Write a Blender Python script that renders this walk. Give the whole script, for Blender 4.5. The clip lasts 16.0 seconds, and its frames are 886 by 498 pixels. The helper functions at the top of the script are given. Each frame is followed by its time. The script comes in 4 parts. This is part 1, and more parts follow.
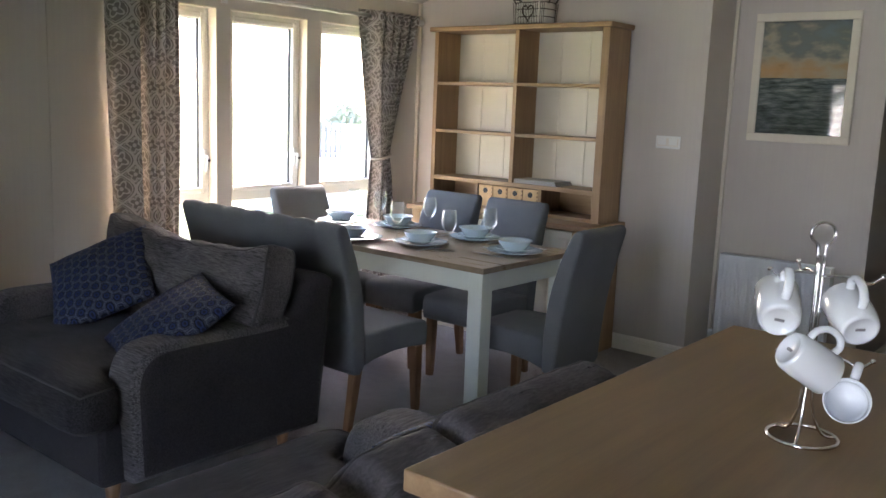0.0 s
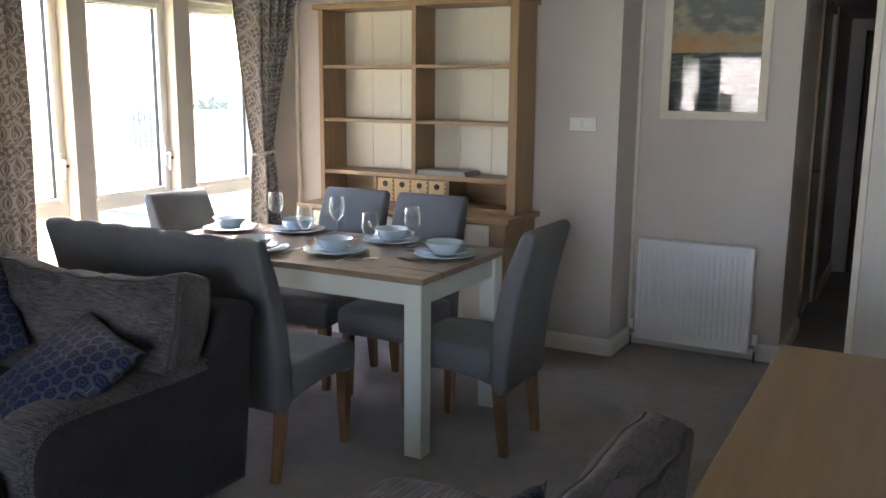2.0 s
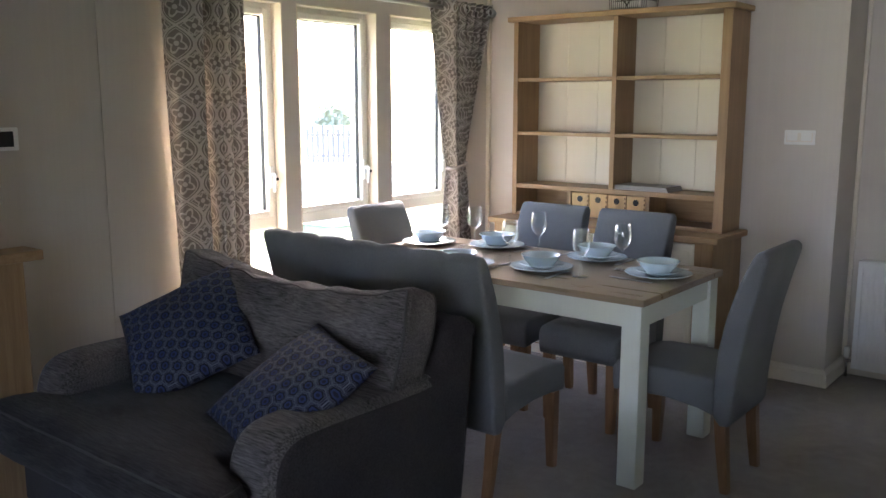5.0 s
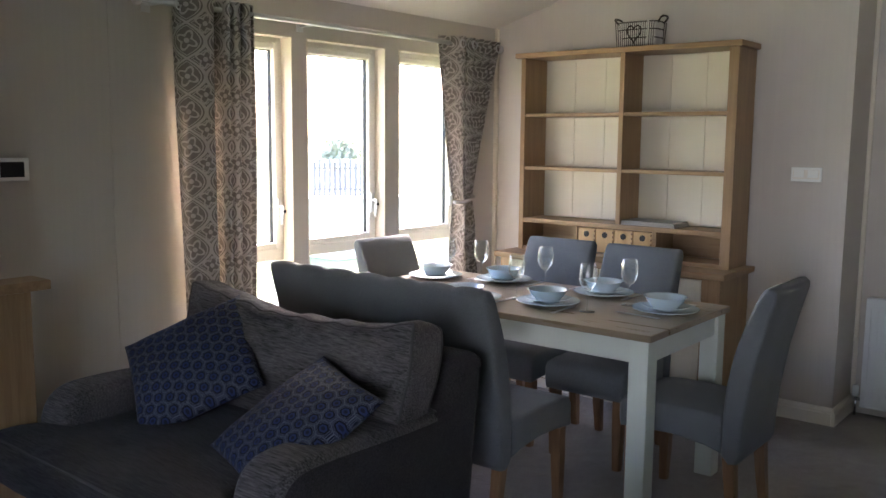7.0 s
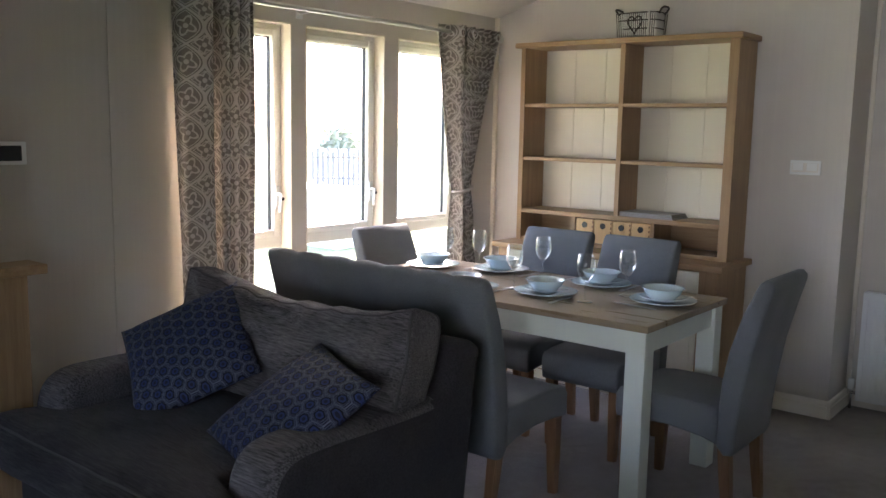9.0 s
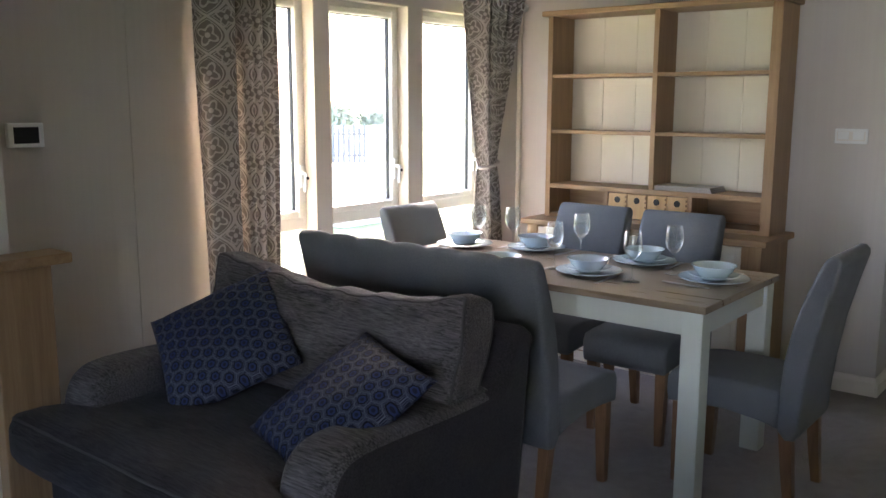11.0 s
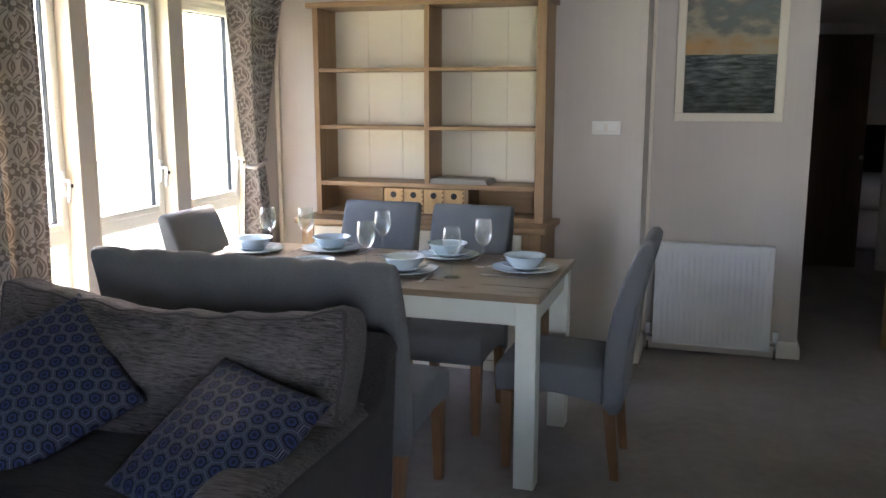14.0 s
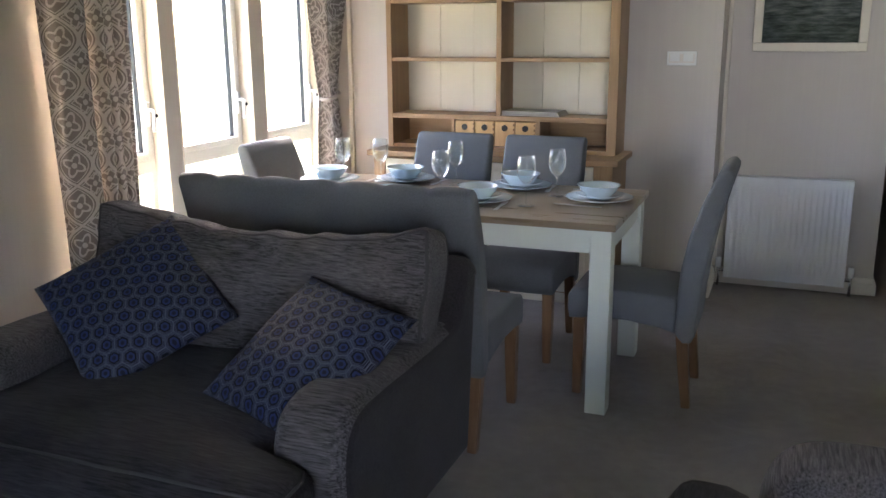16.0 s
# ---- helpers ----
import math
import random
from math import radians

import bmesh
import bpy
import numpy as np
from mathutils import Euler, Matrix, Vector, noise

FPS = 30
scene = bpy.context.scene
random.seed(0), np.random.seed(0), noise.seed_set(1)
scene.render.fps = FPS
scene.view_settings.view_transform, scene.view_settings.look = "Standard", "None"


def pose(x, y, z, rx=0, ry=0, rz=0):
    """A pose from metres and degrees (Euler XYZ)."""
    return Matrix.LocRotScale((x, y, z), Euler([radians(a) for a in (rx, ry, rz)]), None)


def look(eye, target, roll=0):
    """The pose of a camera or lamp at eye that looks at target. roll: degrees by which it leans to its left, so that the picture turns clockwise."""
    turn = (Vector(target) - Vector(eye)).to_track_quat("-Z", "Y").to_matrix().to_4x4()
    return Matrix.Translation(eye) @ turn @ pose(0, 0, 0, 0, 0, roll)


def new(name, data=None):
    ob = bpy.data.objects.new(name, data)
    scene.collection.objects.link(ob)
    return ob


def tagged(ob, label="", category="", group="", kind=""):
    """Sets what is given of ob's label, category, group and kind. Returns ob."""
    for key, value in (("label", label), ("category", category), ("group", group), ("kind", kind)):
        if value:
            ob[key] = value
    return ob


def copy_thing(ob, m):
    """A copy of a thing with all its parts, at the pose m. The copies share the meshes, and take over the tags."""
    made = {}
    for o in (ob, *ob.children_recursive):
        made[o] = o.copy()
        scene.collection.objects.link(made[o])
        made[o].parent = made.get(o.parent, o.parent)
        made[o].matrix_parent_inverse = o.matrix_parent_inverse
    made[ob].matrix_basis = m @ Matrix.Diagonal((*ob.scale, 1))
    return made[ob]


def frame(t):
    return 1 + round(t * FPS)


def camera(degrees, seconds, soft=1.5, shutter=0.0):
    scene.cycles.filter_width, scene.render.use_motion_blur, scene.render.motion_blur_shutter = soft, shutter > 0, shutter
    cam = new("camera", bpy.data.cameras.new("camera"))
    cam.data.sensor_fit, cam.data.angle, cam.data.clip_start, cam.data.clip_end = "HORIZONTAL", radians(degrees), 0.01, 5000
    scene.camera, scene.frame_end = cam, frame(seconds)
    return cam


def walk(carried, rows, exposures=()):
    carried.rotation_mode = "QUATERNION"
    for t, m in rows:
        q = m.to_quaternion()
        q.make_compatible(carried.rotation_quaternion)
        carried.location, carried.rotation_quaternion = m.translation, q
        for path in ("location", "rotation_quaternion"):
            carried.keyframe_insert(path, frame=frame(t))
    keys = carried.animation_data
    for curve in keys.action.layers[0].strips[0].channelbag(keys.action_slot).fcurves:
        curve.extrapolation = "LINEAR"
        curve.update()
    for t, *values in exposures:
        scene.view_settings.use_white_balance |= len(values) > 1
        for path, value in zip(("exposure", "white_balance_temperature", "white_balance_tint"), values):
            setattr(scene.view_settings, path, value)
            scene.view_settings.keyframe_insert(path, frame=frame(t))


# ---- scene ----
cam = camera(53.9, 16.0)
PATH = [
    (0, (0.156, 0.231, 1.466), (-1.097, 1.755, 1.14), 2.2),
    (0.5, (0.031, 0.319, 1.478), (-1.125, 1.924, 1.176), 2.1),
    (1, (-0.071, 0.369, 1.477), (-1.224, 1.971, 1.157), 2.1),
    (1.5, (-0.235, 0.41, 1.473), (-1.273, 2.085, 1.132), 2.0),
    (2, (-0.45, 0.417, 1.489), (-1.398, 2.14, 1.126), 0.5),
    (2.5, (-0.627, 0.456, 1.486), (-1.654, 2.135, 1.128), 0.1),
    (3, (-0.723, 0.491, 1.476), (-1.812, 2.134, 1.133), 0.2),
    (3.5, (-0.739, 0.462, 1.462), (-1.818, 2.104, 1.09), 0.5),
    (4, (-0.735, 0.416, 1.472), (-1.843, 2.036, 1.086), -0.2),
    (4.5, (-0.739, 0.374, 1.478), (-1.935, 1.935, 1.113), -0.6),
    (5, (-0.732, 0.365, 1.478), (-1.964, 1.906, 1.146), 0.0),
    (7.5, (-0.742, 0.358, 1.474), (-1.992, 1.899, 1.221), 0.5),
    (8, (-0.746, 0.356, 1.464), (-1.994, 1.896, 1.2), 0.9),
    (8.5, (-0.745, 0.358, 1.464), (-1.993, 1.896, 1.191), 1.1),
    (9, (-0.741, 0.362, 1.466), (-1.983, 1.906, 1.191), 1.1),
    (9.5, (-0.743, 0.368, 1.463), (-1.982, 1.911, 1.177), 0.9),
    (10, (-0.779, 0.399, 1.454), (-2.044, 1.915, 1.131), 0.7),
    (12.5, (-1.312, 0.388, 1.467), (-2.345, 2.07, 1.143), 0.5),
    (13, (-1.38, 0.368, 1.468), (-2.241, 2.144, 1.144), 1.8),
    (13.5, (-1.467, 0.299, 1.478), (-2.139, 2.151, 1.133), 0.2),
    (14, (-1.519, 0.259, 1.476), (-2.117, 2.135, 1.127), 0.0),
    (14.5, (-1.523, 0.249, 1.474), (-2.08, 2.14, 1.139), 0.5),
    (15, (-1.53, 0.232, 1.466), (-2.106, 2.115, 1.118), 1.0),
    (15.5, (-1.531, 0.206, 1.462), (-2.154, 2.064, 1.065), 0.3),
    (16, (-1.556, 0.185, 1.433), (-2.274, 1.989, 0.954), -0.4),
]
walk(cam, [(t, look(eye, target, roll)) for t, eye, target, roll in PATH], [(0, 4.4, 6500, 25), (0.5, 4.34, 6500, 25), (1.5, 4.4, 6500, 25), (3, 4.45, 6500, 25), (5, 4.35, 6500, 25), (8.5, 4.22, 6500, 25), (10, 4.28, 6500, 25), (13, 4.34, 6500, 25), (14, 4.42, 6500, 25), (16, 4.5, 6500, 25)])

# ---- light ----
world = bpy.data.worlds.new("world")
scene.world = world
world.use_nodes = True
sky = world.node_tree.nodes.new("ShaderNodeTexSky")
sky.sky_type = "NISHITA"
sky.sun_disc = False
sky.dust_density = 3.0
SUN_FROM = Vector((-0.42, 0.58, 0.62)).normalized()
sky.sun_elevation = math.asin(SUN_FROM.z)
sky.sun_rotation = math.atan2(SUN_FROM.x, SUN_FROM.y)
back = world.node_tree.nodes["Background"]
back.inputs["Strength"].default_value = 0.15
world.node_tree.links.new(sky.outputs[0], back.inputs["Color"])
sun = new("sun", bpy.data.lights.new("sun", "SUN"))
sun.data.energy = 1.3
sun.data.angle = radians(4)
sun.data.color = (1.0, 0.93, 0.82)
sun.matrix_world = look(SUN_FROM * 30, (0, 0, 0))
# added lamp aimed at the recess wall; stands in for daylight at unseen doors
door_fill = new("front_door_fill", bpy.data.lights.new("front_door_fill", "AREA"))
door_fill.data.shape = "RECTANGLE"
door_fill.data.size, door_fill.data.size_y = 1.6, 1.85
door_fill.data.energy = 0.55
door_fill.data.spread = radians(56)
door_fill.data.color = (0.82, 0.90, 1.0)
door_fill.matrix_world = look((0.115, -2.61, 1.03), (-1.20, 5.4, 0.95))


# ---- materials ----
class Mat:
    """A small builder for node materials."""

    def __init__(self, name, color=(0.5, 0.5, 0.5), rough=0.6, metal=0.0):
        self.m = bpy.data.materials.new(name)
        self.m.use_nodes = True
        self.n, self.l = self.m.node_tree.nodes, self.m.node_tree.links
        self.b = self.n["Principled BSDF"]
        self.put("Base Color", (*color, 1))
        self.put("Roughness", rough)
        self.put("Metallic", metal)
        self.tc = self.n.new("ShaderNodeTexCoord")

    def put(self, key, value):
        if hasattr(value, "is_output"):
            self.l.new(value, self.b.inputs[key])
        else:
            self.b.inputs[key].default_value = value

    def node(self, kind, **links):
        n = self.n.new(kind)
        for k, v in links.items():
            self.feed(n, int(k[1:]) if k[0] == "i" and k[1:].isdigit() else k, v)
        return n

    def feed(self, n, key, v):
        if hasattr(v, "is_output"):
            self.l.new(v, n.inputs[key])
        else:
            n.inputs[key].default_value = v

    def mapping(self, scale=(1, 1, 1), src="Object", rot=(0, 0, 0)):
        n = self.n.new("ShaderNodeMapping")
        n.inputs["Scale"].default_value = scale
        n.inputs["Rotation"].default_value = rot
        self.l.new(self.tc.outputs[src], n.inputs["Vector"])
        return n.outputs[0]

    def noise(self, vec, scale=5.0, detail=4.0, rough=0.55):
        n = self.node("ShaderNodeTexNoise", Vector=vec, Scale=scale, Detail=detail, Roughness=rough)
        return n.outputs["Fac"]

    def ramp(self, fac, *stops):
        n = self.n.new("ShaderNodeValToRGB")
        el = n.color_ramp.elements
        el[0].position, el[0].color = stops[0][0], (*stops[0][1], 1)
        el[1].position, el[1].color = stops[-1][0], (*stops[-1][1], 1)
        for p, c in stops[1:-1]:
            e = el.new(p)
            e.color = (*c, 1)
        self.l.new(fac, n.inputs[0])
        return n.outputs[0]

    def math(self, op, a, b=0.0, c=0.0):
        n = self.n.new("ShaderNodeMath")
        n.operation = op
        for i, v in enumerate((a, b, c)):
            self.feed(n, i, v)
        return n.outputs[0]

    def vmath(self, op, a, b=(0, 0, 0)):
        n = self.n.new("ShaderNodeVectorMath")
        n.operation = op
        self.feed(n, 0, a)
        self.feed(n, 1, b)
        return n.outputs["Value"] if op in ("DOT_PRODUCT", "LENGTH") else n.outputs[0]

    def mix(self, fac, a, b):
        n = self.n.new("ShaderNodeMix")
        n.data_type = "RGBA"
        self.feed(n, 0, fac)
        self.feed(n, 6, a if hasattr(a, "is_output") else (*a, 1))
        self.feed(n, 7, b if hasattr(b, "is_output") else (*b, 1))
        return n.outputs[2]

    def bump(self, height, strength=0.2, distance=0.01):
        n = self.node("ShaderNodeBump", Height=height, Strength=strength, Distance=distance)
        self.l.new(n.outputs[0], self.b.inputs["Normal"])


def painted(name, color, rough=0.6, vary=0.06, bump=0.05):
    m = Mat(name, color, rough)
    big = m.noise(m.mapping(), 1.3, 3)
    small = m.noise(m.mapping(), 60, 3)
    lo = tuple(c * (1 - vary) for c in color)
    hi = tuple(min(1, c * (1 + vary)) for c in color)
    streak = m.noise(m.mapping((30, 30, 0.5)), 2, 3)
    m.put("Base Color", m.ramp(m.math("ADD", m.math("MULTIPLY", big, 0.7), m.math("MULTIPLY", streak, 0.3)), (0.3, lo), (0.7, hi)))
    m.bump(small, bump, 0.002)
    return m.m


def wooden(name, dark, light, axis="z", rough=0.45, scale=1.0):
    m = Mat(name, light, rough)
    s = {"x": (1.2, 22, 22), "y": (22, 1.2, 22), "z": (22, 22, 1.2)}[axis]
    vec = m.mapping(tuple(v * scale for v in s))
    warp = m.noise(m.mapping(tuple(v * 0.12 * scale for v in s)), 3, 3)
    grain = m.noise(vec, 2.2, 6, 0.65)
    mixed = m.math("ADD", m.math("MULTIPLY", grain, 0.65), m.math("MULTIPLY", warp, 0.35))
    info = m.n.new("ShaderNodeObjectInfo")
    mixed = m.math("ADD", mixed, m.math("MULTIPLY", m.math("SUBTRACT", info.outputs["Random"], 0.5), 0.06))
    m.put("Base Color", m.ramp(mixed, (0.32, dark), (0.5, tuple((a + b) / 2 for a, b in zip(dark, light))), (0.68, light)))
    m.put("Roughness", m.math("ADD", m.math("MULTIPLY", grain, 0.25), rough - 0.12))
    m.bump(grain, 0.12, 0.002)
    return m.m


def woven(name, dark, light, stripes=(90, 90, 90), rough=0.95, slub=(6, 40, 40), depth=0.35):
    m = Mat(name, light, rough)
    a = m.noise(m.mapping(slub), 3.0, 5, 0.7)
    b = m.noise(m.mapping(stripes), 6.0, 2)
    worn = m.noise(m.mapping(), 3.5, 3)
    f = m.math("ADD", m.math("MULTIPLY", a, 0.7), m.math("MULTIPLY", worn, 0.3))
    m.put("Base Color", m.ramp(f, (0.36, dark), (0.64, light)))
    m.put("Specular IOR Level", 0.2)
    m.put("Sheen Weight", 0.08)
    m.put("Sheen Roughness", 0.5)
    m.bump(m.math("ADD", a, m.math("MULTIPLY", b, 0.5)), depth, 0.004)
    return m.m


def plain(name, color, rough=0.4, metal=0.0, coat=0.0):
    m = Mat(name, color, rough, metal)
    n = m.noise(m.mapping(), 25, 3)
    m.put("Roughness", m.math("ADD", m.math("MULTIPLY", n, 0.12), max(0.02, rough - 0.06)))
    m.put("Coat Weight", coat)
    return m.m


def hexagons(name, cell=0.046):
    """Navy jacquard with blue hexagons, silver outlines and dark rings."""
    m = Mat(name, (0.03, 0.04, 0.12), 0.6)
    s = 1 / cell
    p = m.vmath("MULTIPLY", m.vmath("ADD", m.mapping((s, s, s)), (400, 692.8, 0)), (1, 1, 0))
    r, half = (1.0, 1.7320508, 1.0), (0.5, 0.8660254, 0.0)
    a = m.vmath("MULTIPLY", m.vmath("SUBTRACT", m.vmath("MODULO", p, r), half), (1, 1, 0))
    b = m.vmath("MULTIPLY", m.vmath("SUBTRACT", m.vmath("MODULO", m.vmath("SUBTRACT", p, half), r), half), (1, 1, 0))

    def hexd(v):
        q = m.vmath("ABSOLUTE", v)
        x = m.vmath("DOT_PRODUCT", q, (1, 0, 0))
        return m.math("MAXIMUM", x, m.vmath("DOT_PRODUCT", q, (0.5, 0.8660254, 0)))

    d = m.math("MINIMUM", hexd(a), hexd(b))
    navy, blue, dark, grey = (0.007, 0.010, 0.032), (0.018, 0.034, 0.12), (0.0015, 0.002, 0.006), (0.13, 0.145, 0.19)
    n = m.n.new("ShaderNodeValToRGB")
    n.color_ramp.interpolation = "CONSTANT"
    stops = [(0.0, navy), (0.12, blue), (0.235, dark), (0.315, navy), (0.345, grey), (0.363, navy), (0.408, grey), (0.426, navy), (0.474, grey)]
    el = n.color_ramp.elements
    el[0].position, el[0].color = 0.0, (*stops[0][1], 1)
    el[1].position, el[1].color = stops[1][0], (*stops[1][1], 1)
    for pos, c in stops[2:]:
        el.new(pos).color = (*c, 1)
    m.l.new(d, n.inputs[0])
    thread = m.noise(m.mapping((40, 400, 40)), 3, 3)
    m.put("Base Color", m.mix(m.math("MULTIPLY", thread, 0.25), n.outputs[0], (0.012, 0.015, 0.035)))
    m.put("Roughness", 0.65)
    m.put("Specular IOR Level", 0.3)
    m.bump(m.math("ADD", m.math("MULTIPLY", d, 1.5), thread), 0.25, 0.002)
    return m.m


def ogee(name):
    """Taupe curtain cloth with a pale ogee lattice, rosettes and small leaves, drawn along the cloth."""
    m = Mat(name, (0.3, 0.26, 0.23), 0.85)
    uv = m.tc.outputs["UV"]
    sep = m.node("ShaderNodeSeparateXYZ", Vector=uv)
    u, v = sep.outputs[0], sep.outputs[1]
    wave = m.math("MULTIPLY", m.math("SINE", m.math("MULTIPLY", v, 2 * math.pi / 0.30)), 0.5)
    k = m.math("MULTIPLY", u, 1 / 0.165)

    def line(sign):
        f = m.math("FRACT", m.math("ADD", m.math("MULTIPLY_ADD", wave, sign, k), 40.0))
        return m.math("ABSOLUTE", m.math("SUBTRACT", f, 0.5))

    lattice = m.math("MINIMUM", line(1.0), line(-1.0))
    on = m.math("LESS_THAN", lattice, 0.055)
    gap = m.math("LESS_THAN", m.math("ABSOLUTE", m.math("SUBTRACT", lattice, 0.125)), 0.02)
    cu = m.math("SUBTRACT", m.math("FRACT", m.math("ADD", k, 40.0)), 0.5)
    cv = m.math("SUBTRACT", m.math("FRACT", m.math("MULTIPLY", v, 1 / 0.15)), 0.5)
    du = m.math("SUBTRACT", m.math("FRACT", m.math("ADD", k, 40.5)), 0.5)
    dv = m.math("SUBTRACT", m.math("FRACT", m.math("MULTIPLY_ADD", v, 1 / 0.15, 0.5)), 0.5)
    rad = m.math("SQRT", m.math("ADD", m.math("POWER", cu, 2.0), m.math("POWER", cv, 2.0)))
    rad2 = m.math("SQRT", m.math("ADD", m.math("POWER", du, 2.0), m.math("POWER", dv, 2.0)))
    near = m.math("LESS_THAN", rad2, rad)
    ang = m.math("ADD", m.math("MULTIPLY", m.math("ARCTAN2", dv, du), near), m.math("MULTIPLY", m.math("ARCTAN2", cv, cu), m.math("SUBTRACT", 1.0, near)))
    rad = m.math("MINIMUM", rad, rad2)
    petal = m.math("MULTIPLY", m.math("SINE", m.math("MULTIPLY", ang, 4.0)), 0.07)
    ring = m.math("LESS_THAN", m.math("ABSOLUTE", m.math("SUBTRACT", m.math("ADD", rad, petal), 0.21)), 0.035)
    dot = m.math("LESS_THAN", rad, 0.07)
    motif = m.math("MINIMUM", m.math("ADD", m.math("ADD", on, gap), m.math("ADD", ring, dot)), 1.0)
    thread = m.noise(m.mapping((1, 1, 1), "UV"), 350, 2)
    worn = m.noise(m.mapping((1, 1, 1), "UV"), 9, 3)
    base = m.ramp(worn, (0.3, (0.140, 0.122, 0.118)), (0.7, (0.185, 0.164, 0.158)))
    m.put("Base Color", m.mix(m.math("MULTIPLY", motif, m.math("MULTIPLY_ADD", worn, 0.3, 0.75)), base, (0.55, 0.515, 0.50)))
    m.bump(m.math("ADD", thread, motif), 0.2, 0.002)
    b, out = m.b, m.n["Material Output"]
    tr = m.node("ShaderNodeBsdfTranslucent", Color=(0.72, 0.66, 0.60, 1))
    mx = m.node("ShaderNodeMixShader", i0=0.13, i1=b.outputs[0], i2=tr.outputs[0])
    m.l.new(mx.outputs[0], out.inputs[0])
    return m.m


def lined(name):
    """Cream cotton lining that lets some daylight through."""
    m = Mat(name, (0.66, 0.60, 0.50), 0.9)
    weave = m.noise(m.mapping((300, 300, 300)), 2, 2)
    m.bump(weave, 0.15, 0.001)
    tr = m.node("ShaderNodeBsdfTranslucent", Color=(0.80, 0.72, 0.60, 1))
    mx = m.node("ShaderNodeMixShader", i0=0.16, i1=m.b.outputs[0], i2=tr.outputs[0])
    m.l.new(mx.outputs[0], m.n["Material Output"].inputs[0])
    return m.m


def seascape(name):
    """A painted sea under an evening sky, in the picture's own x and z."""
    m = Mat(name, (0.2, 0.2, 0.2), 0.06)
    sep = m.node("ShaderNodeSeparateXYZ", Vector=m.tc.outputs["Generated"])
    x, z = sep.outputs[0], sep.outputs[2]
    cloud = m.noise(m.mapping((1.6, 1, 4), "Generated"), 1.9, 5, 0.5)
    skyf = m.math("ADD", m.math("MULTIPLY", cloud, 0.75), m.math("MULTIPLY", z, 0.45))
    skyc = m.ramp(skyf, (0.44, (0.17, 0.12, 0.085)), (0.55, (0.42, 0.30, 0.17)), (0.66, (0.40, 0.37, 0.28)), (0.76, (0.20, 0.22, 0.20)), (0.92, (0.20, 0.25, 0.26)))
    band = m.math("MAXIMUM", m.math("SUBTRACT", 1.0, m.math("MULTIPLY", m.math("ABSOLUTE", m.math("SUBTRACT", z, 0.57)), 8.0)), 0.0)
    skyc = m.mix(m.math("MULTIPLY", m.math("MULTIPLY", band, m.math("SUBTRACT", 1.0, x)), 0.9), skyc, (0.55, 0.32, 0.14))
    swell = m.noise(m.mapping((2.0, 1, 16), "Generated"), 2.0, 6, 0.65)
    sea = m.ramp(swell, (0.34, (0.03, 0.042, 0.038)), (0.48, (0.10, 0.125, 0.12)), (0.6, (0.20, 0.23, 0.225)), (0.75, (0.34, 0.35, 0.32)))
    sea = m.mix(m.math("MULTIPLY", m.math("SUBTRACT", 0.5, z), 1.3), sea, (0.02, 0.03, 0.022))
    edge = m.math("ADD", z, m.math("MULTIPLY", m.math("SUBTRACT", cloud, 0.5), 0.02))
    m.put("Base Color", m.mix(m.math("LESS_THAN", edge, 0.5), skyc, sea))
    m.put("Roughness", 0.03)
    m.put("Coat Weight", 0.6)
    m.put("Coat Roughness", 0.01)
    return m.m


def pane_glass(name):
    m = Mat(name)
    tr = m.node("ShaderNodeBsdfTransparent", Color=(0.97, 0.98, 0.97, 1))
    gl = m.node("ShaderNodeBsdfGlossy", Color=(1, 1, 1, 1), Roughness=0.01)
    mx = m.node("ShaderNodeMixShader", i0=0.04, i1=tr.outputs[0], i2=gl.outputs[0])
    m.l.new(mx.outputs[0], m.n["Material Output"].inputs[0])
    return m.m


def clear_glass(name):
    m = Mat(name)
    lw = m.node("ShaderNodeLayerWeight", Blend=0.35)
    tr = m.node("ShaderNodeBsdfTransparent", Color=(0.95, 0.97, 0.97, 1))
    gl = m.node("ShaderNodeBsdfGlossy", Color=(1, 1, 1, 1), Roughness=0.02)
    f = m.math("MULTIPLY_ADD", m.math("POWER", lw.outputs["Facing"], 2.0), 0.85, 0.06)
    mx = m.node("ShaderNodeMixShader", i0=f, i1=tr.outputs[0], i2=gl.outputs[0])
    m.l.new(mx.outputs[0], m.n["Material Output"].inputs[0])
    return m.m


def carpeted(name):
    m = Mat(name, (0.3, 0.27, 0.26), 1.0)
    fine = m.noise(m.mapping(), 220, 3, 0.7)
    mid = m.noise(m.mapping(), 18, 4)
    big = m.noise(m.mapping(), 2.2, 4, 0.6)
    f = m.math("ADD", m.math("MULTIPLY", fine, 0.35), m.math("ADD", m.math("MULTIPLY", mid, 0.25), m.math("MULTIPLY", big, 0.4)))
    m.put("Base Color", m.ramp(f, (0.36, (0.145, 0.124, 0.117)), (0.62, (0.285, 0.252, 0.24))))
    m.put("Sheen Weight", 0.3)
    m.bump(m.math("ADD", fine, m.math("MULTIPLY", mid, 0.6)), 0.7, 0.008)
    return m.m


def grassy(name):
    m = Mat(name, (0.1, 0.16, 0.05), 0.95)
    f = m.math("ADD", m.math("MULTIPLY", m.noise(m.mapping(), 1.2, 4), 0.5), m.math("MULTIPLY", m.noise(m.mapping(), 40, 4), 0.5))
    m.put("Base Color", m.ramp(f, (0.35, (0.13, 0.17, 0.07)), (0.65, (0.24, 0.28, 0.13))))
    m.bump(f, 0.5, 0.05)
    return m.m


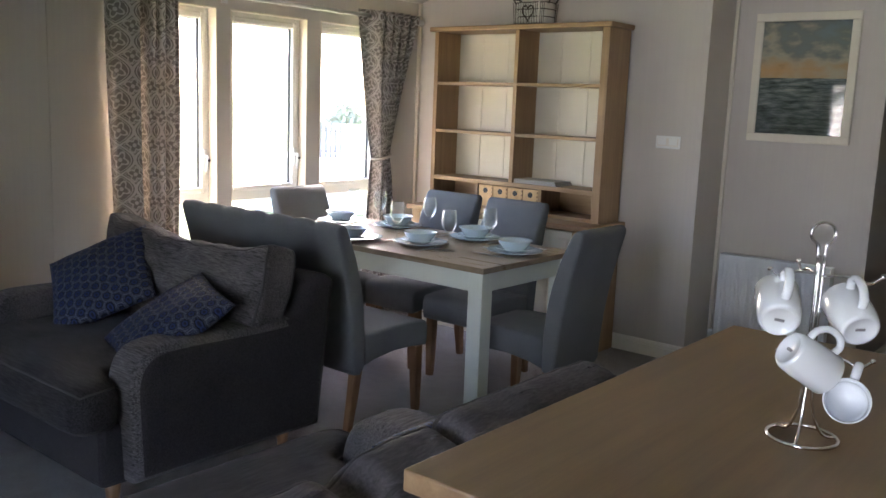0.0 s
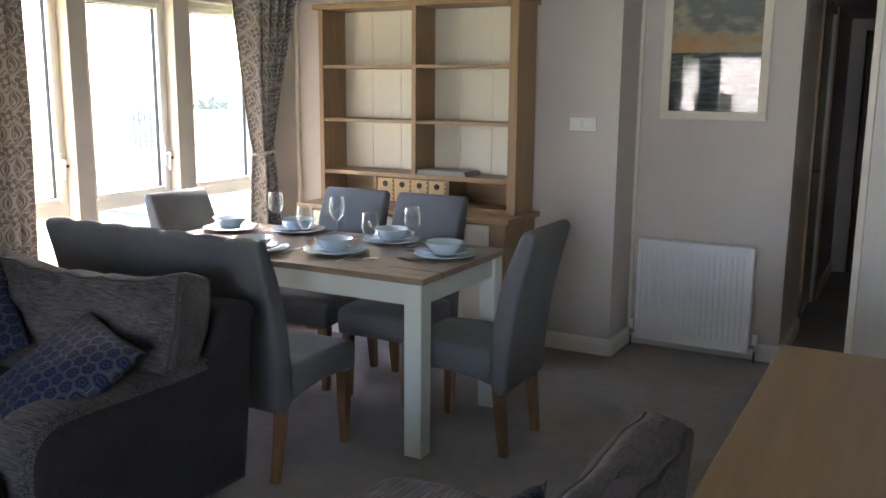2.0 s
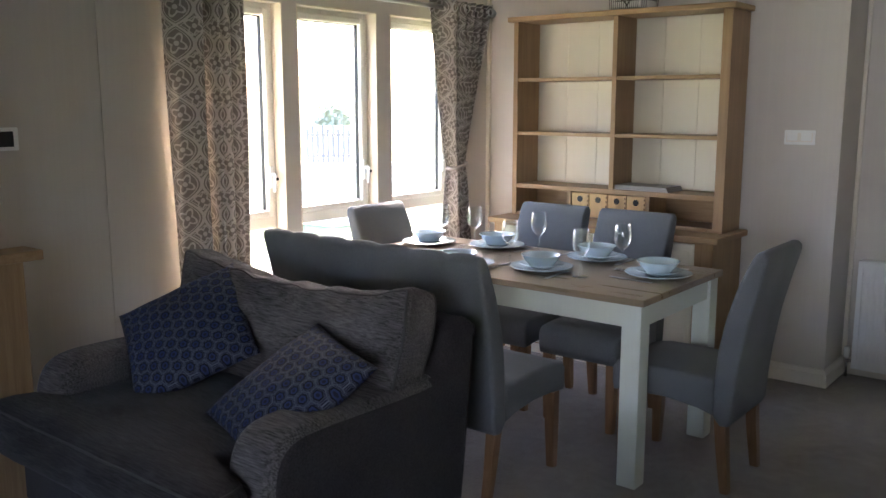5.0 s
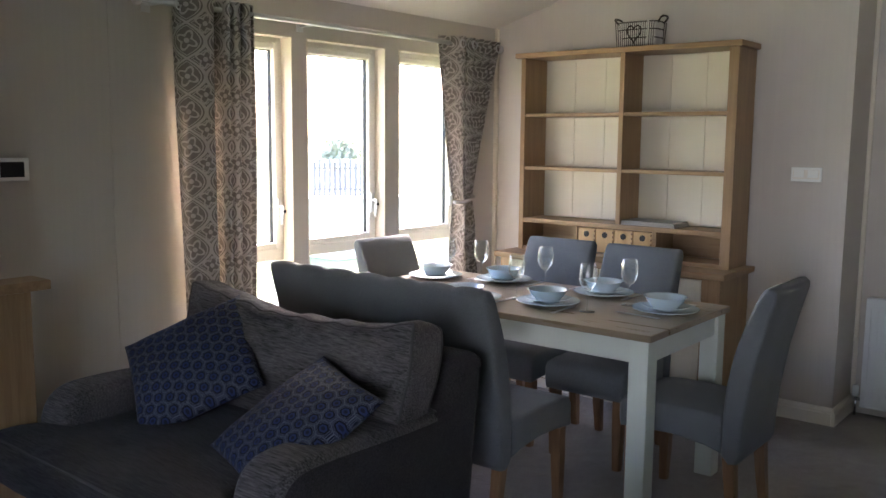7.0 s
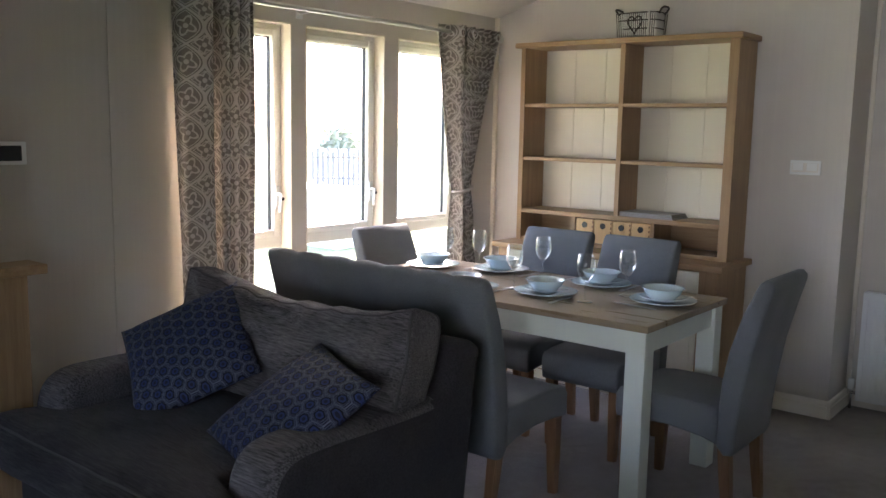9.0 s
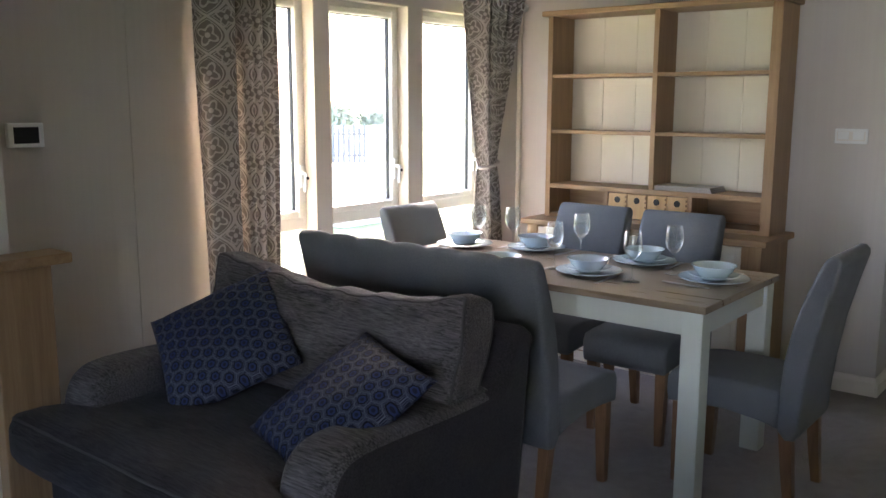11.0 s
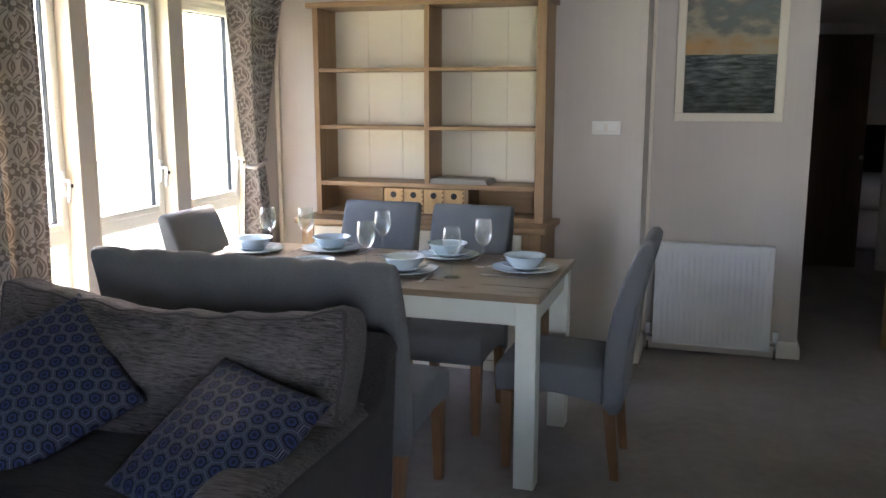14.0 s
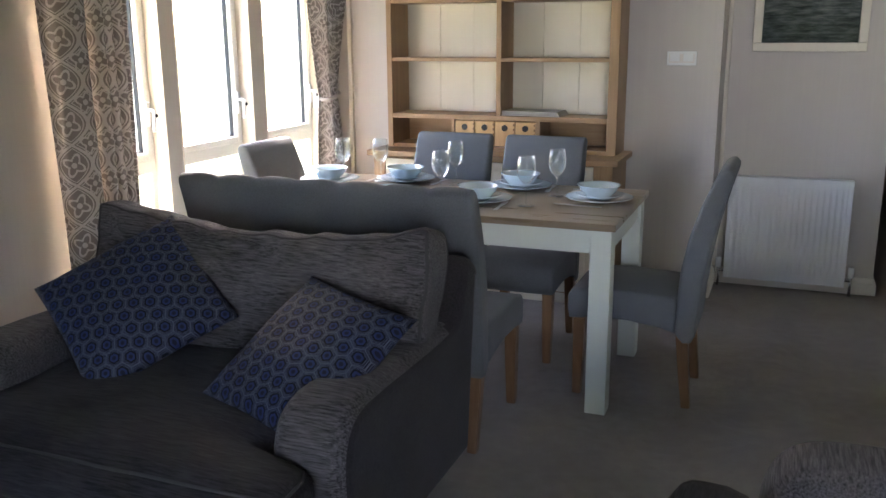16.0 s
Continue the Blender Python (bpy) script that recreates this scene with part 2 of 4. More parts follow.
WALL = painted("wall_paint", (0.57, 0.525, 0.485), 0.5)
WALL2 = painted("pale_wall_paint", (0.66, 0.63, 0.59), 0.5)
CEIL = painted("ceiling_paint", (0.72, 0.69, 0.64), 0.7)
TRIM = painted("trim_gloss", (0.72, 0.66, 0.56), 0.35, 0.03, 0.03)
SKIRT = painted("skirting_gloss", (0.78, 0.74, 0.68), 0.35, 0.03, 0.03)
UPVC = plain("cream_window_frame", (0.82, 0.80, 0.74), 0.35)
GASKET = plain("black_gasket", (0.02, 0.02, 0.02), 0.6)
PANE = pane_glass("window_glass")
OAK = wooden("oak_z", (0.25, 0.145, 0.072), (0.41, 0.265, 0.145), "z")
OAKX = wooden("oak_x", (0.25, 0.145, 0.072), (0.41, 0.265, 0.145), "x")
OAKTOP = wooden("oak_top", (0.215, 0.162, 0.105), (0.28, 0.220, 0.150), "x", 0.3)
OAKLEG = wooden("oak_leg", (0.15, 0.075, 0.035), (0.28, 0.155, 0.075), "z", 0.4)
WORKTOP = wooden("worktop_oak", (0.21, 0.125, 0.065), (0.34, 0.22, 0.12), "y", 0.38, 0.7)
PINE = wooden("pine_drawer", (0.50, 0.30, 0.13), (0.66, 0.43, 0.21), "z")
DOORWOOD = wooden("door_oak", (0.22, 0.13, 0.06), (0.36, 0.23, 0.12), "z", 0.4, 0.6)
DARKDOOR = wooden("dark_door_wood", (0.09, 0.05, 0.03), (0.15, 0.085, 0.05), "z", 0.5, 0.6)
CREAM = painted("cream_board", (0.72, 0.67, 0.55), 0.45, 0.03, 0.03)
TABLEPAINT = painted("sage_white_paint", (0.62, 0.66, 0.60), 0.4, 0.04, 0.04)
CHAIRCLOTH = woven("grey_chair_cloth", (0.105, 0.113, 0.120), (0.168, 0.179, 0.188), (200, 200, 200), 0.75, (90, 90, 90), 0.12)
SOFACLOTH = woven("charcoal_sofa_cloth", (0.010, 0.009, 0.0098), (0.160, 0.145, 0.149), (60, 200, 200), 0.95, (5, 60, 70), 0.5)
# Sides and seat: darker copies of the sofa cloth, shade held in the colour.
SOFASIDE_SHADED = woven("charcoal_cloth_shaded_side", (0.018, 0.0155, 0.017), (0.046, 0.040, 0.043), (200, 200, 200), 0.95, (60, 60, 60), 0.25)
SOFASEAT_SHADED = woven("charcoal_cloth_shaded_seat", (0.007, 0.006, 0.0067), (0.052, 0.046, 0.049), (60, 200, 200), 0.95, (5, 70, 60), 0.4)
SOFASOFT = woven("brushed_charcoal_cloth", (0.055, 0.049, 0.052), (0.125, 0.112, 0.117), (200, 200, 200), 0.95, (12, 50, 60), 0.2)
HEX = hexagons("navy_hexagon_cloth")
CURTAIN = ogee("ogee_curtain_cloth")
CARPET = carpeted("mauve_carpet")
CHINA = plain("pale_blue_china", (0.56, 0.68, 0.74), 0.15, 0.0, 0.5)
WHITECHINA = plain("white_china", (0.86, 0.89, 0.92), 0.12, 0.0, 0.5)
GLASS = clear_glass("wine_glass_crystal")
CHROME = plain("chrome", (0.75, 0.75, 0.76), 0.12, 1.0)
STEEL = plain("cutlery_steel", (0.66, 0.66, 0.66), 0.32, 1.0)
RADWHITE = plain("radiator_enamel", (0.78, 0.80, 0.82), 0.3)
PLASTIC = plain("white_plastic", (0.86, 0.87, 0.86), 0.25)
BLACK = plain("black_plastic", (0.015, 0.015, 0.016), 0.35)
PICFRAME = painted("cream_frame_paint", (0.74, 0.69, 0.58), 0.45, 0.05, 0.1)
SEA = seascape("painted_seascape")
WIRE = plain("dark_rattan", (0.05, 0.035, 0.025), 0.6)
LINEN = woven("white_linen", (0.62, 0.60, 0.56), (0.75, 0.73, 0.69))
PAPER = painted("magazine_cover", (0.30, 0.28, 0.26), 0.35)
GRASS = grassy("grass")
LODGEWALL = painted("white_cladding", (0.75, 0.76, 0.76), 0.5)
ROOF = painted("grey_roof", (0.25, 0.25, 0.26), 0.6)
FENCEPAINT = painted("weathered_fence", (0.16, 0.16, 0.155), 0.7)
LEAF = painted("hedge_leaf", (0.30, 0.32, 0.25), 0.7, 0.3)
DARKCLOTH = woven("navy_headboard_cloth", (0.015, 0.016, 0.03), (0.03, 0.032, 0.055))
PIPING = plain("sofa_piping", (0.060, 0.054, 0.057), 0.9)
LINING = lined("cream_curtain_lining")


# ---- mesh helpers ----
def part(name, bm, material, parent=None, label="", smooth=False):
    me = bpy.data.meshes.new(name)
    bm.normal_update()
    bm.to_mesh(me)
    bm.free()
    if smooth:
        me.polygons.foreach_set("use_smooth", [True] * len(me.polygons))
    for mat in material if isinstance(material, (list, tuple)) else [material]:
        me.materials.append(mat)
    ob = new(name, me)
    ob.parent = parent
    return tagged(ob, label)


def thing(name, m, label, category, group="", kind=""):
    ob = new(name)
    ob.matrix_basis = m
    ob.empty_display_size = 0.1
    return tagged(ob, label, category, group, kind)


def box(x0, x1, y0, y1, z0, z1, bevel=0.0, seg=2, bm=None):
    bm = bm or bmesh.new()
    r = bmesh.ops.create_cube(bm, size=1, matrix=Matrix.Translation(((x0 + x1) / 2, (y0 + y1) / 2, (z0 + z1) / 2)) @ Matrix.Diagonal((x1 - x0, y1 - y0, z1 - z0, 1)))
    if bevel:
        edges = list({e for v in r["verts"] for e in v.link_edges})
        bmesh.ops.bevel(bm, geom=edges, offset=bevel, segments=seg, affect="EDGES", profile=0.5)
    return bm


RIMS = {}


def puff(w, d, h, r=0.05, bulge=(0, 0, 0), n=10, wob=0.0, seed=0):
    """A rounded, stuffed block centred on its origin."""
    bm = bmesh.new()
    bmesh.ops.create_cube(bm, size=2)
    bmesh.ops.subdivide_edges(bm, edges=bm.edges[:], cuts=n, use_grid_fill=True)
    s = Vector((w / 2, d / 2, h / 2))
    for axis in (1, 2):
        o1, o2 = (axis + 1) % 3, (axis + 2) % 3
        for sign in (-1, 1):
            rim = [v for v in bm.verts if abs(v.co[axis] - sign) < 1e-4 and max(abs(v.co[o1]), abs(v.co[o2])) > 0.9999]
            RIMS[axis, sign] = sorted(rim, key=lambda v: math.atan2(v.co[o2], v.co[o1]))
    for v in bm.verts:
        c = v.co.copy()
        q = Vector([math.sin(a * math.pi / 2) * 0.35 + a * 0.65 for a in c])
        p = Vector([q[i] * s[i] for i in range(3)])
        core = Vector([max(-(s[i] - r), min(s[i] - r, p[i])) for i in range(3)])
        off = p - core
        if off.length > 1e-6:
            p = core + off.normalized() * min(r, off.length if sum(abs(o) > 1e-6 for o in off) < 2 else r)
        fall = [1 - c[i] ** 2 for i in range(3)]
        for i in range(3):
            j, k = (i + 1) % 3, (i + 2) % 3
            p[i] += bulge[i] * c[i] * fall[j] * fall[k]
        if wob:
            nz = noise.noise_vector(p * 7 + Vector((seed * 3.1, seed * 1.7, 0)))
            fine = noise.noise_vector(Vector((p.x * 34, p.y * 12, p.z * 12)) + Vector((seed, 0, 3)))
            p += nz * wob + fine * wob * 0.35
        v.co = p
    return bm


def extrude_profile(pts, x0, x1, bevel=0.0, seg=3, cuts=0):
    """A closed outline in (y, z), drawn out along x."""
    bm = bmesh.new()
    steps = cuts + 2
    rings = [[bm.verts.new((x0 + (x1 - x0) * i / (steps - 1), y, z)) for y, z in pts] for i in range(steps)]
    n = len(pts)
    for a, b in zip(rings, rings[1:]):
        for i in range(n):
            bm.faces.new((a[i], a[(i + 1) % n], b[(i + 1) % n], b[i]))
    bm.faces.new(rings[0][::-1])
    bm.faces.new(rings[-1])
    bmesh.ops.recalc_face_normals(bm, faces=bm.faces[:])
    if bevel:
        ends = [e for e in bm.edges if len({round(v.co.x, 5) for v in e.verts}) == 1 and abs(e.verts[0].co.x - x0) < 1e-5 or len({round(v.co.x, 5) for v in e.verts}) == 1 and abs(e.verts[0].co.x - x1) < 1e-5]
        bmesh.ops.bevel(bm, geom=ends, offset=bevel, segments=seg, affect="EDGES", profile=0.5)
    return bm


def lathe(profile, seg=32, bm=None, centre=(0, 0, 0)):
    """Turns (radius, z) points round the z axis."""
    bm = bm or bmesh.new()
    rows = []
    for r, z in profile:
        if r < 1e-6:
            rows.append([bm.verts.new((centre[0], centre[1], centre[2] + z))])
        else:
            rows.append([bm.verts.new((centre[0] + r * math.cos(2 * math.pi * i / seg), centre[1] + r * math.sin(2 * math.pi * i / seg), centre[2] + z)) for i in range(seg)])
    for a, b in zip(rows, rows[1:]):
        for i in range(seg):
            j = (i + 1) % seg
            f = [a[i % len(a)], a[j % len(a)], b[j % len(b)], b[i % len(b)]]
            f = list(dict.fromkeys(f))
            if len(f) > 2:
                bm.faces.new(f)
    return bm


def tube(points, r=0.005, seg=8, closed=False, bm=None):
    """A round bar along a line of points."""
    bm = bm or bmesh.new()
    pts = [Vector(p) for p in points]
    n = len(pts)
    rings = []
    side = None
    for i, p in enumerate(pts):
        a = pts[(i - 1) % n] if closed or i else p
        b = pts[(i + 1) % n] if closed or i < n - 1 else p
        t = (b - a).normalized()
        if side is None:
            side = t.orthogonal().normalized()
        side = (side - t * side.dot(t)).normalized()
        up = t.cross(side)
        rings.append([bm.verts.new(p + (side * math.cos(2 * math.pi * k / seg) + up * math.sin(2 * math.pi * k / seg)) * r) for k in range(seg)])
    pairs = list(zip(rings, rings[1:])) + ([(rings[-1], rings[0])] if closed else [])
    for a, b in pairs:
        for k in range(seg):
            bm.faces.new((a[k], a[(k + 1) % seg], b[(k + 1) % seg], b[k]))
    if not closed:
        bm.faces.new(rings[0][::-1])
        bm.faces.new(rings[-1])
    return bm


def smooth_line(points, per=6):
    """A soft curve through points."""
    pts = [Vector(p) for p in points]
    out = []
    for i in range(len(pts) - 1):
        p0, p1, p2, p3 = pts[max(i - 1, 0)], pts[i], pts[i + 1], pts[min(i + 2, len(pts) - 1)]
        for k in range(per):
            t = k / per
            out.append(0.5 * ((2 * p1) + (p2 - p0) * t + (2 * p0 - 5 * p1 + 4 * p2 - p3) * t * t + (3 * p1 - p0 - 3 * p2 + p3) * t ** 3))
    return out + [pts[-1]]


def structure(name, bm, material, label, category, parent=None):
    ob = part(name, bm, material, parent, label)
    return tagged(ob, label, category, kind="structure")


# ---- the room's shell ----
XW, XR, YF, YB, YR = -4.10, 2.10, -2.60, 5.05, 5.40
HALL_L, HALL_R = -1.06, -0.10
structure("floor", box(-4.24, 2.3, -2.75, 11.2, -0.12, 0.0), CARPET, "mauve-brown cut-pile carpet over the whole floor", "floor")

W_Y = [(2.71, 3.31), (3.405, 3.99), (4.10, 4.70)]
W_Z0, W_Z1 = 0.26, 1.965
bm = bmesh.new()
box(-4.24, XW, -2.75, W_Y[0][0], 0, 2.20, bm=bm)
box(-4.24, XW, W_Y[0][1], W_Y[1][0], 0, 2.20, bm=bm)
box(-4.24, XW, W_Y[1][1], W_Y[2][0], 0, 2.20, bm=bm)
box(-4.24, XW, W_Y[2][1], 5.5, 0, 2.20, bm=bm)
for a, b in W_Y:
    box(-4.24, XW, a, b, 0, W_Z0, bm=bm)
    box(-4.24, XW, a, b, W_Z1, 2.20, bm=bm)
structure("wall_west", bm, WALL, "taupe painted panel wall with three tall windows", "wall")
SL = 0.29
RIDGE = -1.0


def gable(x0, x1, y0, y1, z0):
    """A wall under the sloped ceiling."""
    def top(x):
        return 2.20 + SL * ((x - XW) if x < RIDGE else (2 * RIDGE - XW - x))
    xs = [x0] + ([RIDGE] if x0 < RIDGE < x1 else []) + [x1]
    ring = [(x, top(x)) for x in xs] + [(x1, z0), (x0, z0)]
    g = bmesh.new()
    a = [g.verts.new((x, y0, z)) for x, z in ring]
    b = [g.verts.new((x, y1, z)) for x, z in ring]
    n = len(ring)
    for i in range(n):
        g.faces.new((a[i], a[(i + 1) % n], b[(i + 1) % n], b[i]))
    g.faces.new(a[::-1])
    g.faces.new(b)
    bmesh.ops.recalc_face_normals(g, faces=g.faces[:])
    return g


structure("wall_north", gable(-4.10, -1.92, YB, 5.6, 0), WALL, "taupe painted end wall behind the bookcase", "wall")
structure("wall_recess", gable(-1.92, HALL_L, YR, 5.6, 0), WALL, "taupe painted recessed wall with radiator and picture", "wall")
structure("wall_over_passage", gable(HALL_L, XR, YR + 0.05, 5.6, 2.06), WALL, "taupe painted wall above the passage opening", "wall")
structure("wall_east", box(XR, XR + 0.12, -2.75, 5.6, 0, 2.5), WALL, "taupe painted side wall of the kitchen", "wall")
structure("wall_kitchen", box(-0.635, XR, 4.24, 4.34, 0, 2.06), WALL2, "pale painted kitchen partition beside the passage", "wall")
structure("wall_kitchen_end", box(-0.10, 0.0, 4.34, 5.45, 0, 2.06), WALL2, "pale painted return wall beside the passage", "wall")
# the glazed front behind the walker
bm = bmesh.new()
# unseen sill heights and the last two openings are set to steer daylight
FRONT = [(-3.70, -3.36, 0.95), (-3.17, -2.30, 0.95), (-0.72, 0.05, 0.08), (0.15, 0.95, 0.08)]
g = gable(-4.10, XR, -2.75, YF, 2.0)
structure("wall_south_gable", g, WALL, "taupe painted gable over the front windows", "wall")
for a, b in ((-4.10, -3.70), (-3.36, -3.17), (-2.30, -0.72), (0.05, 0.15), (0.95, XR)):
    box(a, b, -2.75, YF, 0, 2.0, bm=bm)
for a, b, sill in FRONT:
    box(a, b, -2.75, YF, 0, sill, bm=bm)
structure("wall_south", bm, WALL, "taupe painted front wall with tall windows", "wall")
for side in (0, 1):
    c = bmesh.new()
    x0, x1 = (-4.24, RIDGE) if not side else (RIDGE, 2.3)
    z = [2.17 + SL * ((x - XW) if not side else (2 * RIDGE - XW - x)) for x in (x0, x1)]
    vs = [c.verts.new(p) for p in ((x0, -2.75, z[0]), (x1, -2.75, z[1]), (x1, 5.6, z[1]), (x0, 5.6, z[0]))]
    ws = [c.verts.new((v.co.x, v.co.y, v.co.z + 0.1)) for v in vs]
    for i in range(4):
        c.faces.new((vs[i], vs[(i + 1) % 4], ws[(i + 1) % 4], ws[i]))
    c.faces.new(vs[::-1])
    c.faces.new(ws)
    bmesh.ops.recalc_face_normals(c, faces=c.faces[:])
    structure("ceiling_west" if not side else "ceiling_east", c, CEIL, "pale painted sloping ceiling panel", "ceiling")

# the passage
bm = bmesh.new()
box(HALL_L - 0.1, HALL_L, 5.6, 6.22, 0, 2.06, bm=bm)
box(HALL_L - 0.1, HALL_L, 7.02, 8.3, 0, 2.06, bm=bm)
box(HALL_L - 0.1, HALL_L, 6.22, 7.02, 2.0, 2.06, bm=bm)
structure("wall_passage_west", bm, WALL, "taupe painted passage wall with a doorway", "wall")
structure("wall_passage_east", box(HALL_R, HALL_R + 0.1, 5.6, 8.3, 0, 2.06), WALL, "taupe painted passage wall in shade", "wall")
bm = box(HALL_L - 0.9, -0.95, 8.3, 8.4, 0, 2.06)
box(-0.95, -0.22, 8.3, 8.4, 1.97, 2.06, bm=bm)
box(-0.22, HALL_R + 0.9, 8.3, 8.4, 0, 2.06, bm=bm)
structure("wall_passage_end", bm, WALL, "taupe painted wall at the passage end", "wall")
structure("ceiling_passage", box(-2.0, 1.0, 5.6, 11.2, 2.06, 2.16), CEIL, "pale flat passage ceiling", "ceiling")
structure("wall_bedroom_end", box(-2.0, 1.0, 11.0, 11.1, 0, 2.06), WALL2, "pale painted bedroom end wall", "wall")
structure("wall_bedroom_east", box(0.9, 1.0, 5.6, 11.0, 0, 2.06), WALL, "taupe painted outer wall", "wall")
# unseen slit added in this wall to let a little light into the bedroom
bm = box(-2.0, -1.9, 5.6, 9.0, 0, 2.06)
box(-2.0, -1.9, 9.08, 11.0, 0, 2.06, bm=bm)
box(-2.0, -1.9, 9.0, 9.08, 0, 0.9, bm=bm)
box(-2.0, -1.9, 9.0, 9.08, 1.9, 2.06, bm=bm)
structure("wall_bedroom_west", bm, WALL, "taupe painted outer wall", "wall")


def skirting(name, p0, p1, out):
    """A moulded skirting board from p0 to p1, standing out along out."""
    prof = [(0, 0), (0.018, 0), (0.018, 0.062), (0.013, 0.068), (0.013, 0.078), (0.008, 0.09), (0, 0.095)]
    g = bmesh.new()
    rings = []
    for p in (p0, p1):
        rings.append([g.verts.new((p[0] + out[0] * (d + 0.001), p[1] + out[1] * (d + 0.001), z)) for d, z in prof])
    n = len(prof)
    for i in range(n):
        g.faces.new((rings[0][i], rings[0][(i + 1) % n], rings[1][(i + 1) % n], rings[1][i]))
    g.faces.new(rings[0][::-1])
    g.faces.new(rings[1])
    bmesh.ops.recalc_face_normals(g, faces=g.faces[:])
    structure(name, g, SKIRT, "cream gloss moulded skirting board", "skirting")


skirting("baseboard_north", (-4.08, YB), (-1.921, YB), (0, -1))
skirting("baseboard_return", (-1.92, YB - 0.018), (-1.92, YR - 0.02), (1, 0))
skirting("baseboard_recess", (-1.90, YR), (HALL_L, YR), (0, -1))
skirting("baseboard_passage", (HALL_L, YR - 0.018), (HALL_L, 6.15), (1, 0))
skirting("baseboard_passage_far", (HALL_L, 7.1), (HALL_L, 8.28), (1, 0))
skirting("baseboard_west", (XW, -2.5), (XW, 5.03), (1, 0))
skirting("baseboard_kitchen", (-0.60, 4.24), (1.9, 4.24), (0, -1))
structure("trim_wall_joint", box(XW + 0.001, XW + 0.026, YB - 0.026, YB - 0.001, 0.1, 2.17, 0.004), TRIM, "cream corner bead between walls", "trim")
structure("trim_recess_joint", box(-1.919, -1.897, YR - 0.022, YR - 0.001, 0.1, 2.75, 0.004), TRIM, "cream corner bead in the recess", "trim")
structure("trim_partition_edge", box(-0.665, -0.6355, 4.225, 4.355, 0, 2.06, 0.004), TRIM, "cream edging on the partition end", "trim")
for i, y in enumerate((2.33, 1.1)):
    structure("trim_panel_joint_%d" % (i + 1), box(XW + 0.0005, XW + 0.004, y - 0.006, y + 0.006, 0.1, 2.17), WALL, "slim taupe cover strip on a wall panel joint", "trim")


# ---- windows ----
def frame_ring(x0, x1, y0, y1, z0, z1, w, bevel=0.006):
    b = bmesh.new()
    box(x0, x1, y0, y0 + w, z0, z1, bevel, bm=b)
    box(x0, x1, y1 - w, y1, z0, z1, bevel, bm=b)
    box(x0, x1, y0 + w - 0.002, y1 - w + 0.002, z0, z0 + w, bevel, bm=b)
    box(x0, x1, y0 + w - 0.002, y1 - w + 0.002, z1 - w, z1, bevel, bm=b)
    return b


def window(name, y0, y1):
    w = thing(name, pose(0, 0, 0), "cream framed tall casement window with fixed lower light", "window", kind="structure")
    part("window_frame", frame_ring(-4.235, -4.175, y0, y1, W_Z0, W_Z1, 0.035), UPVC, w)
    part("transom", box(-4.232, -4.165, y0 + 0.035, y1 - 0.035, 0.845, 0.905, 0.006), UPVC, w)
    sash = part("casement", frame_ring(-4.22, -4.160, y0 + 0.028, y1 - 0.028, 0.90, W_Z1 - 0.03, 0.038, 0.01), UPVC, w)
    part("gasket", frame_ring(-4.205, -4.185, y0 + 0.064, y1 - 0.064, 0.936, W_Z1 - 0.066, 0.007, 0.0), GASKET, sash, "black rubber seal")
    p = part("upper_pane", box(-4.20, -4.194, y0 + 0.066, y1 - 0.066, 0.938, W_Z1 - 0.068), PANE, w)
    p.visible_shadow = False
    p = part("lower_pane", box(-4.21, -4.204, y0 + 0.034, y1 - 0.034, W_Z0 + 0.034, 0.847), PANE, w)
    p.visible_shadow = False
    h = box(-4.162, -4.150, y1 - 0.062, y1 - 0.036, 1.05, 1.16, 0.004)
    tube(smooth_line([(-4.152, y1 - 0.049, 1.12), (-4.125, y1 - 0.049, 1.118), (-4.118, y1 - 0.055, 1.10), (-4.120, y1 - 0.06, 1.03)], 5), 0.008, bm=h)
    hd = part("handle", h, PLASTIC, w, "white lever handle", True)
    part("handle_tip", box(-4.122, -4.106, y1 - 0.058, y1 - 0.042, 1.09, 1.106, 0.004), BLACK, hd, "black lock button")
    part("window_sill", box(-4.17, XW + 0.012, y0 + 0.001, y1 - 0.001, W_Z0 + 0.002, W_Z0 + 0.02, 0.004), UPVC, w)
    # lining of the reveal
    part("lining", frame_ring(-4.175, XW + 0.003, y0 + 0.0005, y1 - 0.0005, W_Z0 + 0.021, W_Z1 - 0.0005, 0.006, 0.0), TRIM, w)
    return w


for i, (a, b) in enumerate(W_Y):
    window("window_%d" % (i + 1), a, b)


def front_window(name, x0, x1, z0):
    w = thing(name, pose(0, 0, 0), "cream framed tall front window", "window", kind="structure")
    f = bmesh.new()
    for a in (x0, x1 - 0.05):
        box(a, a + 0.05, -2.72, -2.64, z0, 2.0, 0.006, bm=f)
    for z in (z0, 1.95):
        box(x0 + 0.05, x1 - 0.05, -2.72, -2.64, z, z + 0.05, 0.006, bm=f)
    part("window_frame", f, UPVC, w)
    p = part("pane", box(x0 + 0.048, x1 - 0.048, -2.683, -2.677, z0 + 0.048, 1.952), PANE, w)
    p.visible_shadow = False


for i, (a, b, sill) in enumerate(FRONT):
    front_window("window_%d" % (i + 4), a, b, sill)

